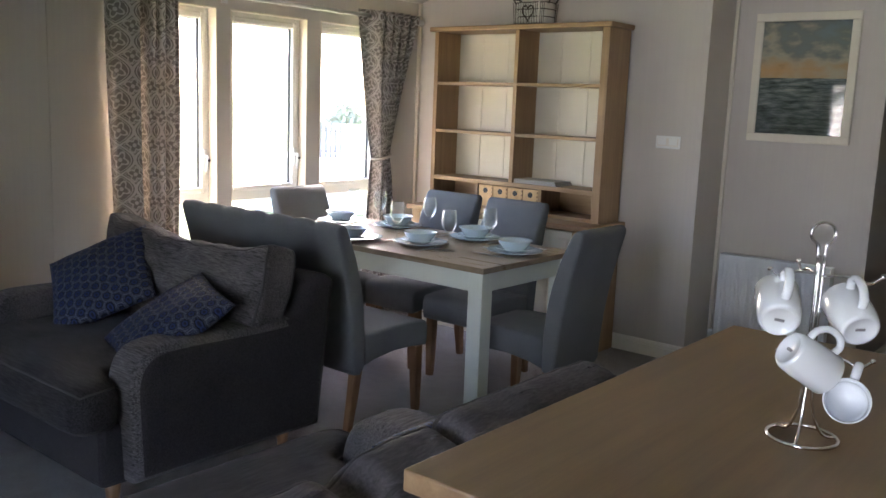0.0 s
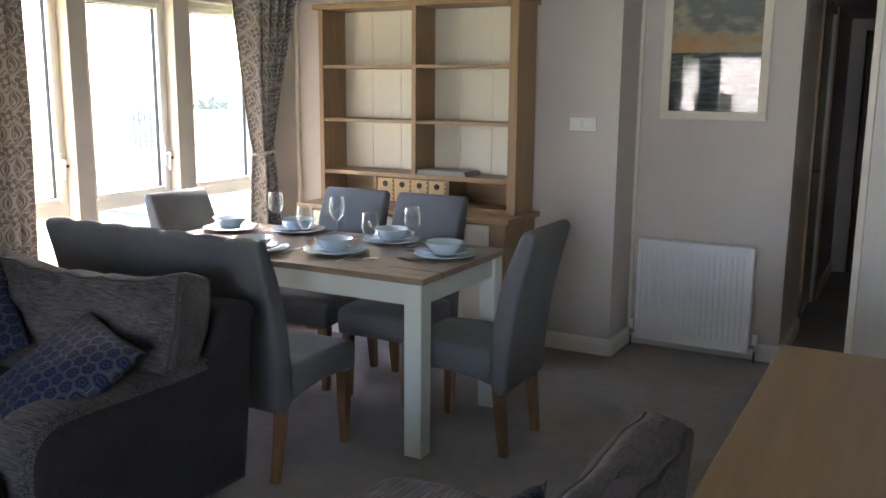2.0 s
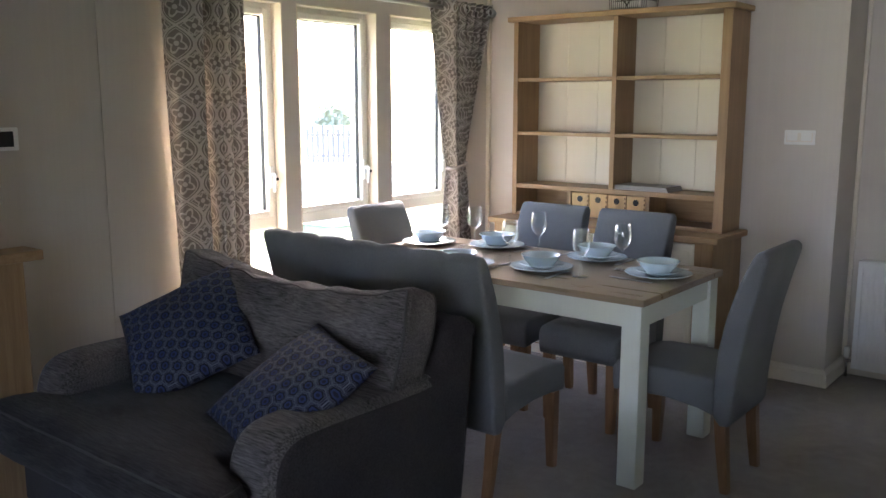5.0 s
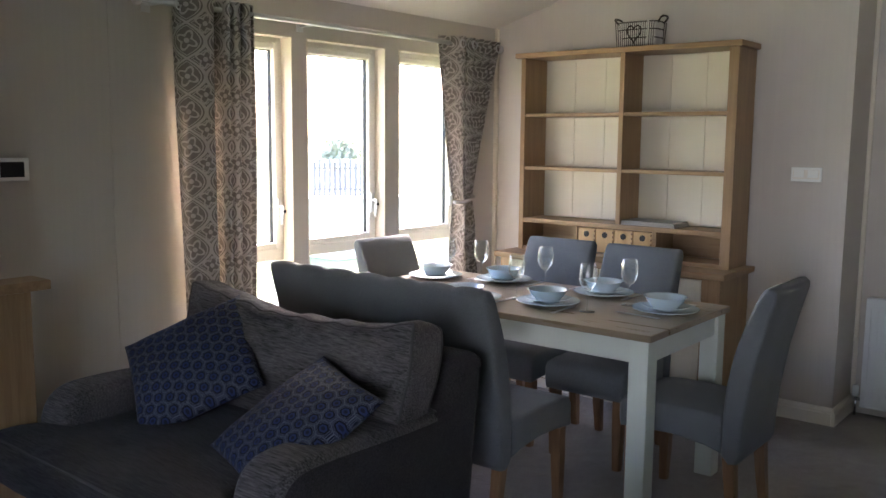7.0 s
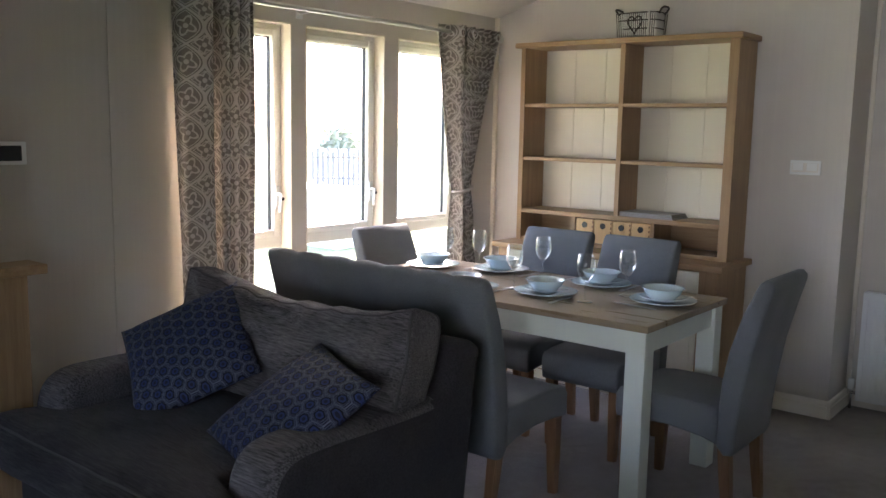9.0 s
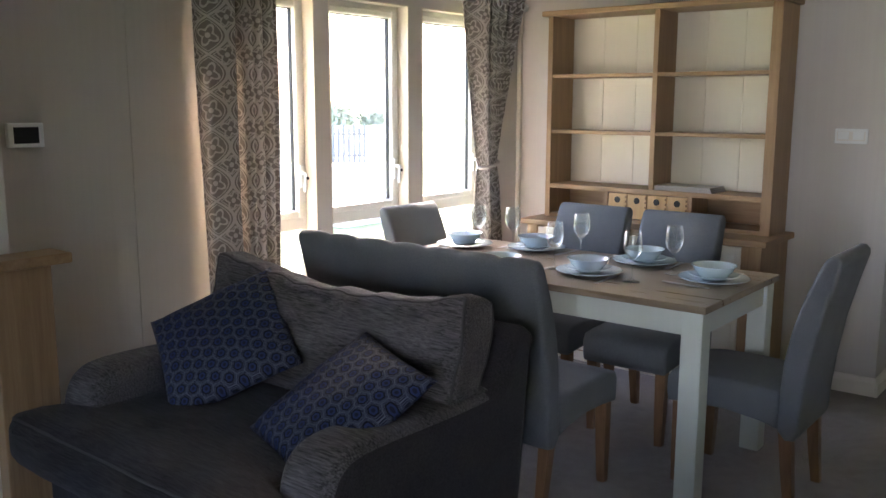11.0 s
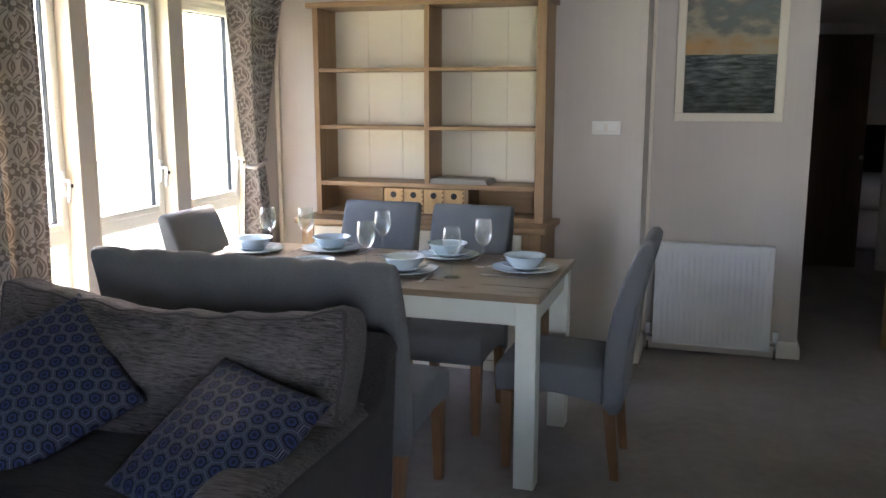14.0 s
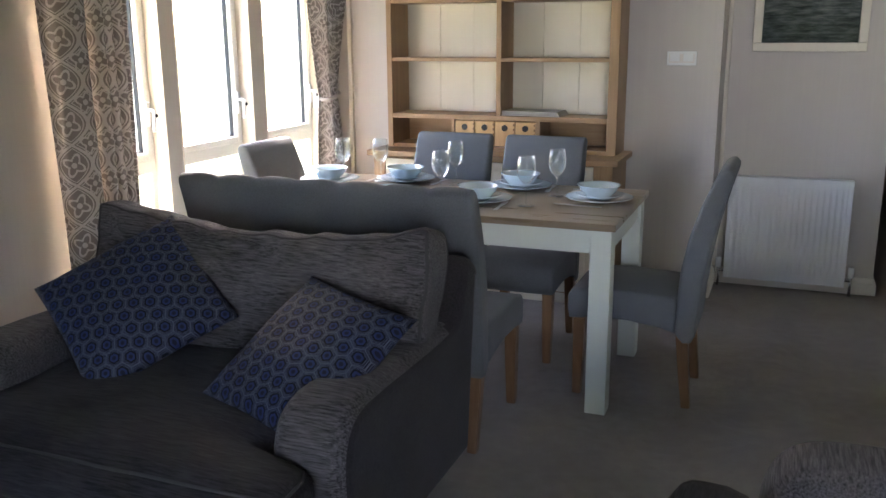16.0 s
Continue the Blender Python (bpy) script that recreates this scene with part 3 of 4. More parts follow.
# ---- outside ----
structure("ground", box(-900, 900, -900, 900, -0.62, -0.60), GRASS, "bright sunlit mown grass to the horizon", "ground")
fence = thing("railing_fence", pose(0, 0, -0.6), "weathered upright railing over an added white block", "fence")
p0, p1 = Vector((-12.25, 10.95, 0)), Vector((-11.65, 11.5, 0))
# added white block, standing for the washed-out brightness below the rail
part("deck_base", box(-12.9, -11.2, 10.5, 12.2, 0.0, 1.02, 0.02), LODGEWALL, fence, "added white block standing for washed-out brightness")
for i in range(10):
    q = p0.lerp(p1, i / 9)
    part("post", box(q.x - 0.022, q.x + 0.022, q.y - 0.022, q.y + 0.022, 1.0, 1.62 + 0.06 * (i % 2), 0.004), FENCEPAINT, fence)
for z in (1.15, 1.52):
    part("rail", tube([p0 + Vector((0, 0, z)), p1 + Vector((0, 0, z))], 0.02), FENCEPAINT, fence)


def clump(name, m, size, count, seed):
    rnd = random.Random(seed)
    t = thing(name, m, "low green hedge bush far beyond the fence", "bush")
    b = bmesh.new()
    for _ in range(count):
        u = Vector((rnd.gauss(0, 0.45), rnd.gauss(0, 0.45), abs(rnd.gauss(0, 0.4))))
        p = Vector((u.x * size[0], u.y * size[1], u.z * size[2]))
        d = Vector((rnd.uniform(-1, 1), rnd.uniform(-1, 1), rnd.uniform(-1, 1))).normalized()
        s = d.orthogonal().normalized()
        L = rnd.uniform(0.18, 0.4)
        b.faces.new([b.verts.new(p + v) for v in (d * L, s * L * 0.4, -d * L, -s * L * 0.4)])
    part("foliage", b, LEAF, t)
    part("stem", tube([(0, 0, 0), (0.03, 0, size[2] * 0.6)], 0.06), OAKLEG, t)


clump("hedge_bush", pose(-60, 58, -0.6), (1.5, 1.5, 1.7), 1200, 3)
clump("hedge_bush", pose(-58, 61, -0.6), (1.2, 1.2, 1.4), 900, 4)


def lodge(m, w, d, label):
    t = thing("holiday_lodge", m, label, "house")
    part("wall", gable_house(w, d, 2.6, 0.7), LODGEWALL, t)
    r = bmesh.new()
    for s in (-1, 1):
        vs = [(s * (w / 2 + 0.25), -d / 2 - 0.2, 2.54), (0, -d / 2 - 0.2, 3.36), (0, d / 2 + 0.2, 3.36), (s * (w / 2 + 0.25), d / 2 + 0.2, 2.54)]
        a = [r.verts.new(v) for v in vs]
        b = [r.verts.new((v[0], v[1], v[2] + 0.1)) for v in vs]
        for i in range(4):
            r.faces.new((a[i], a[(i + 1) % 4], b[(i + 1) % 4], b[i]))
        r.faces.new(a)
        r.faces.new(b)
    bmesh.ops.recalc_face_normals(r, faces=r.faces[:])
    part("roof", r, ROOF, t)
    for x in (-w / 4, w / 4):
        wn = part("window", box(x - 0.5, x + 0.5, d / 2 + 0.005, d / 2 + 0.05, 1.0, 2.1, 0.01), UPVC, t)
        part("pane", box(x - 0.43, x + 0.43, d / 2 + 0.052, d / 2 + 0.06, 1.07, 2.03), BLACK, wn)


def gable_house(w, d, h, rise):
    g = bmesh.new()
    ring = [(-w / 2, 0), (w / 2, 0), (w / 2, h), (0, h + rise), (-w / 2, h)]
    a = [g.verts.new((x, -d / 2, z)) for x, z in ring]
    b = [g.verts.new((x, d / 2, z)) for x, z in ring]
    for i in range(5):
        g.faces.new((a[i], a[(i + 1) % 5], b[(i + 1) % 5], b[i]))
    g.faces.new(a[::-1])
    g.faces.new(b)
    bmesh.ops.recalc_face_normals(g, faces=g.faces[:])
    return g


lodge(pose(-3.9, -15.0, -0.6), 4.2, 8.0, "white clad holiday lodge with grey pitched roof")
lodge(pose(-10.2, -17.0, -0.6), 4.6, 8.0, "white clad holiday lodge with grey pitched roof")


# ---- curtains ----
def curtain(name, outline, label):
    """outline(k, z) gives the plan place of column k (0 to 1) at height z."""
    t = thing(name, pose(0, 0, 0), label, "curtain", "pair of window curtains")
    b = bmesh.new()
    uvl = b.loops.layers.uv.new("UVMap")
    zs = [0.03 + (2.065 - 0.03) * i / 40 for i in range(41)]
    cols = 120
    run = [0.0]
    for i in range(cols):
        run.append(run[-1] + (Vector(outline((i + 1) / cols, 2.0)) - Vector(outline(i / cols, 2.0))).length)
    grid = [[b.verts.new((*outline(i / cols, z), z)) for i in range(cols + 1)] for z in zs]
    for j in range(40):
        for i in range(cols):
            f = b.faces.new((grid[j][i], grid[j][i + 1], grid[j + 1][i + 1], grid[j + 1][i]))
            for lp, (u, v) in zip(f.loops, ((run[i], zs[j]), (run[i + 1], zs[j]), (run[i + 1], zs[j + 1]), (run[i], zs[j + 1]))):
                lp[uvl].uv = (u, v)
    ob = part("cloth", b, [CURTAIN, LINING], t, "", True)
    mod = ob.modifiers.new("thick", "SOLIDIFY")
    mod.thickness = 0.004
    mod.material_offset = 1
    for k in (0.06, 0.28, 0.5, 0.72, 0.94):
        x, y = outline(k, 2.02)
        ring = [(x, y + 0.022 * math.cos(a), 2.022 + 0.022 * math.sin(a)) for a in [2 * math.pi * i / 16 for i in range(16)]]
        part("eyelet", tube(ring, 0.004, 6, True), STEEL, t, "metal eyelet", True)
    return t


LEFT_PLAN = smooth_line([(-4.04, 2.60, 0), (-3.982, 2.603, 0), (-3.955, 2.67, 0), (-3.958, 2.745, 0), (-4.075, 2.755, 0), (-4.075, 2.805, 0), (-3.968, 2.812, 0), (-3.965, 2.835, 0), (-4.02, 2.845, 0), (-3.965, 2.86, 0), (-3.968, 2.89, 0), (-4.02, 2.90, 0), (-3.965, 2.915, 0), (-3.97, 2.945, 0), (-4.025, 2.955, 0), (-3.99, 2.985, 0)], 8)


def left_outline(k, z):
    f = k * (len(LEFT_PLAN) - 1)
    i = min(int(f), len(LEFT_PLAN) - 2)
    p = LEFT_PLAN[i].lerp(LEFT_PLAN[i + 1], f - i)
    spread = 1 - 0.07 * (1 - z / 2)
    return p.x + 0.006 * math.sin(3 * z + 9 * k), 2.78 + (p.y - 2.78) * spread + 0.008 * math.sin(2.3 * z + 5 * k)


def right_outline(k, z):
    tie = 1.10
    if z > tie:
        s = (z - tie) / (2.05 - tie)
        e = s ** 0.75
        lo, hi = 4.48 + (4.34 - 4.48) * e, 4.63 + (4.90 - 4.63) * s ** 1.15
        amp = 0.018 + 0.022 * s
    else:
        s = (tie - z) / tie
        lo, hi = 4.48 - 0.06 * s ** 0.7, 4.63 + 0.08 * s ** 0.6
        amp = 0.018 + 0.025 * s ** 0.5
    y = lo + (hi - lo) * k
    w = 6.5 * k if k > 0.35 else 6.5 * 0.35 + (k - 0.35) * 2.2
    x = -3.985 + amp * math.sin(2 * math.pi * w + 0.5) + 0.03 * (1 if z < tie else 1 - s) * math.sin(math.pi * k)
    return x, y


curtain("curtain", left_outline, "taupe ogee-patterned eyelet curtain hanging straight in folds")
c2 = curtain("curtain", right_outline, "taupe ogee-patterned eyelet curtain gathered by a tieback")
ring = [(-3.97 + 0.040 * math.cos(a), 4.555 + 0.078 * math.sin(a), 1.10 + 0.015 * math.sin(a)) for a in [2 * math.pi * i / 24 for i in range(24)]]
tb = part("tieback", tube(ring, 0.011, 8, True), CURTAIN, c2, "", True)

rod = thing("curtain_rod", pose(0, 0, 0), "slim brushed metal curtain pole over the windows", "curtain pole")
part("pole", tube([(-4.0, 2.42, 2.025), (-4.0, 4.93, 2.025)], 0.0125, 12), STEEL, rod, "", True)
for y in (2.40, 4.95):
    part("finial", lathe([(0, -0.025), (0.014, -0.022), (0.026, 0), (0.014, 0.022), (0, 0.025)], 16, centre=(-4.0, y, 2.025)), STEEL, rod, "", True)
for y in (2.50, 3.36, 4.88):
    b = tube([(-4.0, y, 2.018), (-4.09, y, 2.018)], 0.007)
    box(-4.10, -4.092, y - 0.02, y + 0.02, 1.99, 2.045, bm=b)
    part("bracket", b, STEEL, rod)

# ---- dresser bookcase ----
bc = thing("bookcase_dresser", pose(0, 0, 0), "oak dresser with open cream-backed shelves over a cupboard base", "bookcase")
UX0, UX1, UY, BK = -3.722, -2.402, 4.78, 5.03
part("side_panel", box(UX0, UX0 + 0.032, UY, BK, 0.80, 1.945, 0.003), OAK, bc)
part("side_panel", box(UX1 - 0.052, UX1, UY, BK, 0.80, 1.945, 0.003), OAK, bc)
part("divider", box(-3.068, -3.040, UY + 0.002, BK - 0.02, 0.995, 1.945, 0.002), OAK, bc)
part("cornice", box(UX0 - 0.035, UX1 + 0.02, UY - 0.02, BK + 0.005, 1.945, 1.975, 0.006), OAKX, bc)
for z in (1.62, 1.305):
    part("shelf", box(UX0 + 0.032, -3.068, UY + 0.006, BK - 0.02, z - 0.02, z, 0.002), OAKX, bc)
    part("shelf", box(-3.040, UX1 - 0.052, UY + 0.006, BK - 0.02, z - 0.02, z, 0.002), OAKX, bc)
part("shelf", box(UX0 + 0.032, UX1 - 0.052, UY + 0.002, BK - 0.02, 0.968, 0.994, 0.002), OAKX, bc)
part("shelf", box(UX0 + 0.032, UX1 - 0.052, UY + 0.006, BK - 0.02, 0.801, 0.822, 0.002), OAKX, bc)
n = 6
xs = [UX0 + 0.033 + (UX1 - UX0 - 0.086) * i / n for i in range(n + 1)]
for a, b in zip(xs, xs[1:]):
    part("back_board", box(a + 0.0006, b - 0.0006, BK - 0.018, BK - 0.004, 0.995, 1.944, 0.0015, 1), CREAM, bc, "cream tongue-and-groove board")
part("back_panel", box(UX0 + 0.033, UX1 - 0.053, BK - 0.018, BK - 0.004, 0.823, 0.967), OAKX, bc)
for x in (-3.325, -2.83):
    part("upright", box(x - 0.011, x + 0.011, UY + 0.008, BK - 0.02, 0.822, 0.968), OAK, bc)
for i in range(4):
    x0 = -3.312 + i * 0.1175
    # black disc on the drawer front; the hole's shade is its colour
    hole = lathe([(0.0175, -0.003), (0.0175, 0.003), (0, 0.003)], 16, centre=(0, 0, 0))
    part_d = part("drawer", box(x0 + 0.002, x0 + 0.1155, UY + 0.012, BK - 0.03, 0.825, 0.962, 0.003), PINE, bc, "pale pine drawer with finger hole")
    bmesh.ops.rotate(hole, cent=(0, 0, 0), matrix=Matrix.Rotation(radians(90), 3, "X"), verts=hole.verts[:])
    bmesh.ops.translate(hole, vec=(x0 + 0.058, UY + 0.0125, 0.927), verts=hole.verts[:])
    part("finger_hole_shade", hole, BLACK, part_d, "black disc standing for the shade in a finger hole")
    tooth = bmesh.new()
    for k in range(5):
        box(x0 + 0.1065, x0 + 0.114, UY + 0.0095, UY + 0.0125, 0.835 + k * 0.026, 0.847 + k * 0.026, bm=tooth)
    part("dovetail", tooth, OAKLEG, part_d)
LX0, LX1, LY = -3.745, -2.385, 4.63
part("base_top", box(LX0 - 0.03, LX1 + 0.03, LY - 0.03, BK + 0.005, 0.768, 0.800, 0.005), OAKX, bc)
part("base_side", box(LX0, LX0 + 0.07, LY, BK, 0.0, 0.768, 0.003), OAK, bc)
part("base_side", box(LX1 - 0.10, LX1, LY, BK, 0.0, 0.768, 0.003), OAK, bc)
part("base_body", box(LX0 + 0.07, LX1 - 0.10, LY + 0.022, BK, 0.06, 0.767), OAKX, bc)
part("plinth", box(LX0 + 0.07, LX1 - 0.10, LY + 0.03, BK, 0.0, 0.06), CREAM, bc)
for i in range(4):
    w = (LX1 - LX0 - 0.172) / 4
    a = LX0 + 0.071 + i * w
    dr = part("cupboard_door", box(a + 0.002, a + w - 0.002, LY + 0.003, LY + 0.0215, 0.07, 0.755, 0.003), CREAM, bc, "cream boarded cupboard door")
    for k in (1, 2):
        part("door_board", box(a + w * (k - 1) / 2 + 0.03, a + w * k / 2 - 0.006 if k == 1 else a + w - 0.03, LY - 0.001, LY + 0.0028, 0.11, 0.715, 0.002, 1), CREAM, dr)

mag = thing("magazine_pile", pose(-2.88, 4.885, 0.9945, 0, 0, -2), "small pile of grey-brown magazines on a shelf", "magazines")
for i in range(3):
    part("magazine", box(-0.17 + 0.004 * i, 0.17 - 0.006 * i, -0.09, 0.09, 0.009 * i, 0.009 * i + 0.0085, 0.001), PAPER, mag)

bk = thing("wire_basket", pose(-3.01, 4.90, 1.976) @ Matrix.Diagonal((0.84, 0.9, 1.0, 1)), "dark wire basket with heart motif and white liner", "basket")
for z, s in ((0.004, 0.92), (0.05, 0.95), (0.095, 0.98), (0.135, 1.0)):
    rx, ry = 0.145 * s, 0.085 * s
    part("hoop", tube([(rx * abs(math.cos(a)) ** 0.5 * math.copysign(1, math.cos(a)), ry * abs(math.sin(a)) ** 0.5 * math.copysign(1, math.sin(a)), z) for a in [2 * math.pi * i / 36 for i in range(36)]], 0.0035, 6, True), WIRE, bk)
for i in range(19):
    x = -0.138 + 0.276 * i / 18
    for s in (-1, 1):
        part("upright_wire", tube([(x * 0.92, s * 0.078, 0.0), (x, s * 0.087, 0.137)], 0.0025, 5), WIRE, bk)
for s in (-1, 1):
    part("basket_handle", tube(smooth_line([(s * 0.142, -0.04, 0.13), (s * 0.165, -0.045, 0.158), (s * 0.172, 0, 0.165), (s * 0.165, 0.045, 0.158), (s * 0.142, 0.04, 0.13)], 4), 0.006, 6), WIRE, bk)
heart = [(0.043 * math.sin(a) ** 3 * 1.15, -0.092, 0.075 + 0.0033 * (13 * math.cos(a) - 5 * math.cos(2 * a) - 2 * math.cos(3 * a) - math.cos(4 * a))) for a in [2 * math.pi * i / 30 for i in range(30)]]
part("heart", tube(heart, 0.0045, 6, True), WIRE, bk, "dark woven heart", True)
part("liner", puff(0.262, 0.152, 0.15, 0.03, (0.004, 0.004, -0.02), 8, 0.004), LINEN, bk, "white linen liner", True).location = (0, 0, 0.076)
part("ribbon", tube(smooth_line([(0.10, -0.095, 0.14), (0.105, -0.1, 0.08), (0.095, -0.098, 0.01)], 4), 0.006, 5), LINEN, bk, "white ribbon")


# ---- dining set ----
TX0, TX1, TY0, TY1 = -3.74, -2.115, 3.282, 4.064
tbl = thing("dining_table", pose(0, 0, 0), "dining table with oak top and pale sage painted legs", "table")
part("tabletop", box(TX0, TX1, TY0, TY1, 0.728, 0.755, 0.003), OAKTOP, tbl)
for a, b in ((TY0 + 0.03, TY0 + 0.052), (TY1 - 0.052, TY1 - 0.03)):
    part("apron", box(TX0 + 0.09, TX1 - 0.09, a, b, 0.635, 0.7275, 0.002), TABLEPAINT, tbl)
for a, b in ((TX0 + 0.03, TX0 + 0.052), (TX1 - 0.052, TX1 - 0.03)):
    part("apron", box(a, b, TY0 + 0.09, TY1 - 0.09, 0.635, 0.7275, 0.002), TABLEPAINT, tbl)
for x in (TX0 + 0.015, TX1 - 0.095):
    for y in (TY0 + 0.015, TY1 - 0.095):
        part("leg", box(x, x + 0.08, y, y + 0.08, 0, 0.7275, 0.004), TABLEPAINT, tbl)

SEAT = [(0.255, 0.325), (0.262, 0.36), (0.262, 0.42), (0.245, 0.447), (0.18, 0.457), (0.05, 0.46), (-0.08, 0.455), (-0.16, 0.45), (-0.16, 0.305), (-0.10, 0.322), (0.03, 0.338), (0.16, 0.335)]
BACK = [(-0.161, 0.30), (-0.161, 0.45), (-0.168, 0.56), (-0.19, 0.68), (-0.225, 0.80), (-0.268, 0.905), (-0.285, 0.937), (-0.302, 0.950), (-0.322, 0.950), (-0.337, 0.935), (-0.338, 0.915), (-0.312, 0.82), (-0.278, 0.68), (-0.252, 0.52), (-0.24, 0.40), (-0.234, 0.30), (-0.22, 0.272), (-0.19, 0.268)]


def upholster(t, w, channels=0):
    seat = extrude_profile(SEAT, -w / 2, w / 2, 0.014, 3)
    part("seat", seat, CHAIRCLOTH, t, "", True)
    cuts = max(2, channels * 8)
    b = extrude_profile(BACK, -w / 2, w / 2, 0.016, 3, cuts)
    if channels:
        for v in b.verts:
            if v.co.z > 0.80 and abs(v.co.x) < w / 2 - 0.02:
                k = (v.co.z - 0.80) / 0.15
                s = abs(math.sin(math.pi * channels * (v.co.x / w + 0.5)))
                v.co.z += 0.017 * k * (s ** 0.4 - 0.7)
                v.co.y -= 0.008 * k * (s ** 0.6 - 0.6) * (1 if v.co.y < -0.3 else -1)
    part("backrest", b, CHAIRCLOTH, t, "", True)


def leg(t, x, y, top, dx, dy):
    b = bmesh.new()
    rows = []
    for z, h, k in ((0.0, 0.017, 1.0), (0.15, 0.020, 0.45), (top, 0.0235, 0.0)):
        rows.append([b.verts.new((x + dx * k + sx * h, y + dy * k + sy * h, z)) for sx, sy in ((-1, -1), (1, -1), (1, 1), (-1, 1))])
    for a, c in zip(rows, rows[1:]):
        for i in range(4):
            b.faces.new((a[i], a[(i + 1) % 4], c[(i + 1) % 4], c[i]))
    b.faces.new(rows[0][::-1])
    b.faces.new(rows[-1])
    bmesh.ops.bevel(b, geom=[e for e in b.edges if abs(e.verts[0].co.z - e.verts[1].co.z) > 0.05], offset=0.004, segments=2, affect="EDGES")
    part("leg", b, OAKLEG, t)


def dining_chair(m):
    t = thing("dining_chair", m, "grey upholstered dining chair on oak legs at the table", "chair", "chairs round the table")
    w = 0.40
    upholster(t, w)
    for s in (-1, 1):
        leg(t, s * (w / 2 - 0.035), 0.215, 0.325, 0, 0.005)
        leg(t, s * (w / 2 - 0.035), -0.185, 0.31, 0, -0.03)
    return t


chair = dining_chair(pose(-2.065, 3.66, 0, 0, 0, 90))
copy_thing(chair, pose(-3.555, 3.72, 0, 0, 0, -90))
copy_thing(chair, pose(-3.125, 4.00, 0, 0, 0, 180))
copy_thing(chair, pose(-2.651, 3.99, 0, 0, 0, 180))
bench = thing("dining_bench", pose(-3.04, 3.075, 0), "wide grey upholstered high-backed dining bench on oak legs", "bench")
upholster(bench, 1.14, 7)
for s in (-1, 1):
    leg(bench, s * 0.535, 0.215, 0.325, 0, 0.01)
    leg(bench, s * 0.535, -0.185, 0.31, 0, -0.05)

PLATE = [(0, 0.004), (0.055, 0.004), (0.06, 0.0), (0.072, 0.0), (0.085, 0.006), (0.13, 0.017), (0.132, 0.0195), (0.129, 0.020), (0.088, 0.010), (0.07, 0.0065), (0, 0.0065)]
BOWL = [(0, 0.004), (0.044, 0.003), (0.046, 0), (0.052, 0), (0.056, 0.006), (0.075, 0.028), (0.084, 0.045), (0.090, 0.048), (0.089, 0.050), (0.081, 0.046), (0.071, 0.028), (0.052, 0.010), (0, 0.009)]


def crockery(name, profile, m, label, category, k=1.0, ribs=False):
    b = lathe([(r * k, z) for r, z in profile], 48)
    if ribs:
        for v in b.verts:
            r = math.hypot(v.co.x, v.co.y)
            if 0.043 < r < 0.078:
                a = math.atan2(v.co.y, v.co.x)
                s = 1 + 0.008 * math.cos(24 * a)
                v.co.x *= s
                v.co.y *= s
    t = part(name, b, CHINA, None, label, True)
    t.matrix_basis = m
    return tagged(t, label, category, name + "s on the table")


plate = crockery("dinner_plate", PLATE, pose(-2.738, 3.565, 0.7555), "large pale blue dinner plate under a side plate", "plate", 1.06)
side = crockery("side_plate", PLATE, pose(-2.738, 3.565, 0.768), "small pale blue side plate under a bowl", "plate", 0.74)
bowl = crockery("bowl", BOWL, pose(-2.742, 3.568, 0.774), "pale blue fluted cereal bowl on stacked plates", "bowl", 1.0, True)
SETS = [(-2.27, 3.74), (-2.665, 3.93), (-3.235, 3.935), (-3.57, 3.80), (-3.06, 3.425)]
for i, (x, y) in enumerate(SETS):
    a = 37 * i
    copy_thing(plate, pose(x, y, 0.7555, 0, 0, a))
    copy_thing(side, pose(x + 0.003, y - 0.004, 0.768, 0, 0, a))
    copy_thing(bowl, pose(x - 0.004, y + (0.003 if y > 3.5 else -0.035), 0.774, 0, 0, a))

GLASSP = [(0, 0.0), (0.034, 0.0), (0.035, 0.0015), (0.02, 0.0045), (0.006, 0.008), (0.0038, 0.02), (0.0036, 0.078), (0.006, 0.086), (0.018, 0.095), (0.031, 0.112), (0.0385, 0.137), (0.0375, 0.165), (0.032, 0.20), (0.0312, 0.2008), (0.0304, 0.20), (0.0358, 0.165), (0.0368, 0.138), (0.0296, 0.114), (0.0165, 0.098), (0, 0.0925)]
wg = part("wine_glass", lathe(GLASSP, 32), GLASS, None, "clear stemmed wine glass standing on the table", True)
tagged(wg, "", "wine glass", "wine glasses on the table")
wg.matrix_basis = pose(-2.526, 3.535, 0.7555)
for x, y in ((-2.915, 3.58), (-2.463, 3.785), (-2.97, 3.905), (-3.35, 3.90), (-3.53, 3.865)):
    copy_thing(wg, pose(x, y, 0.7555))


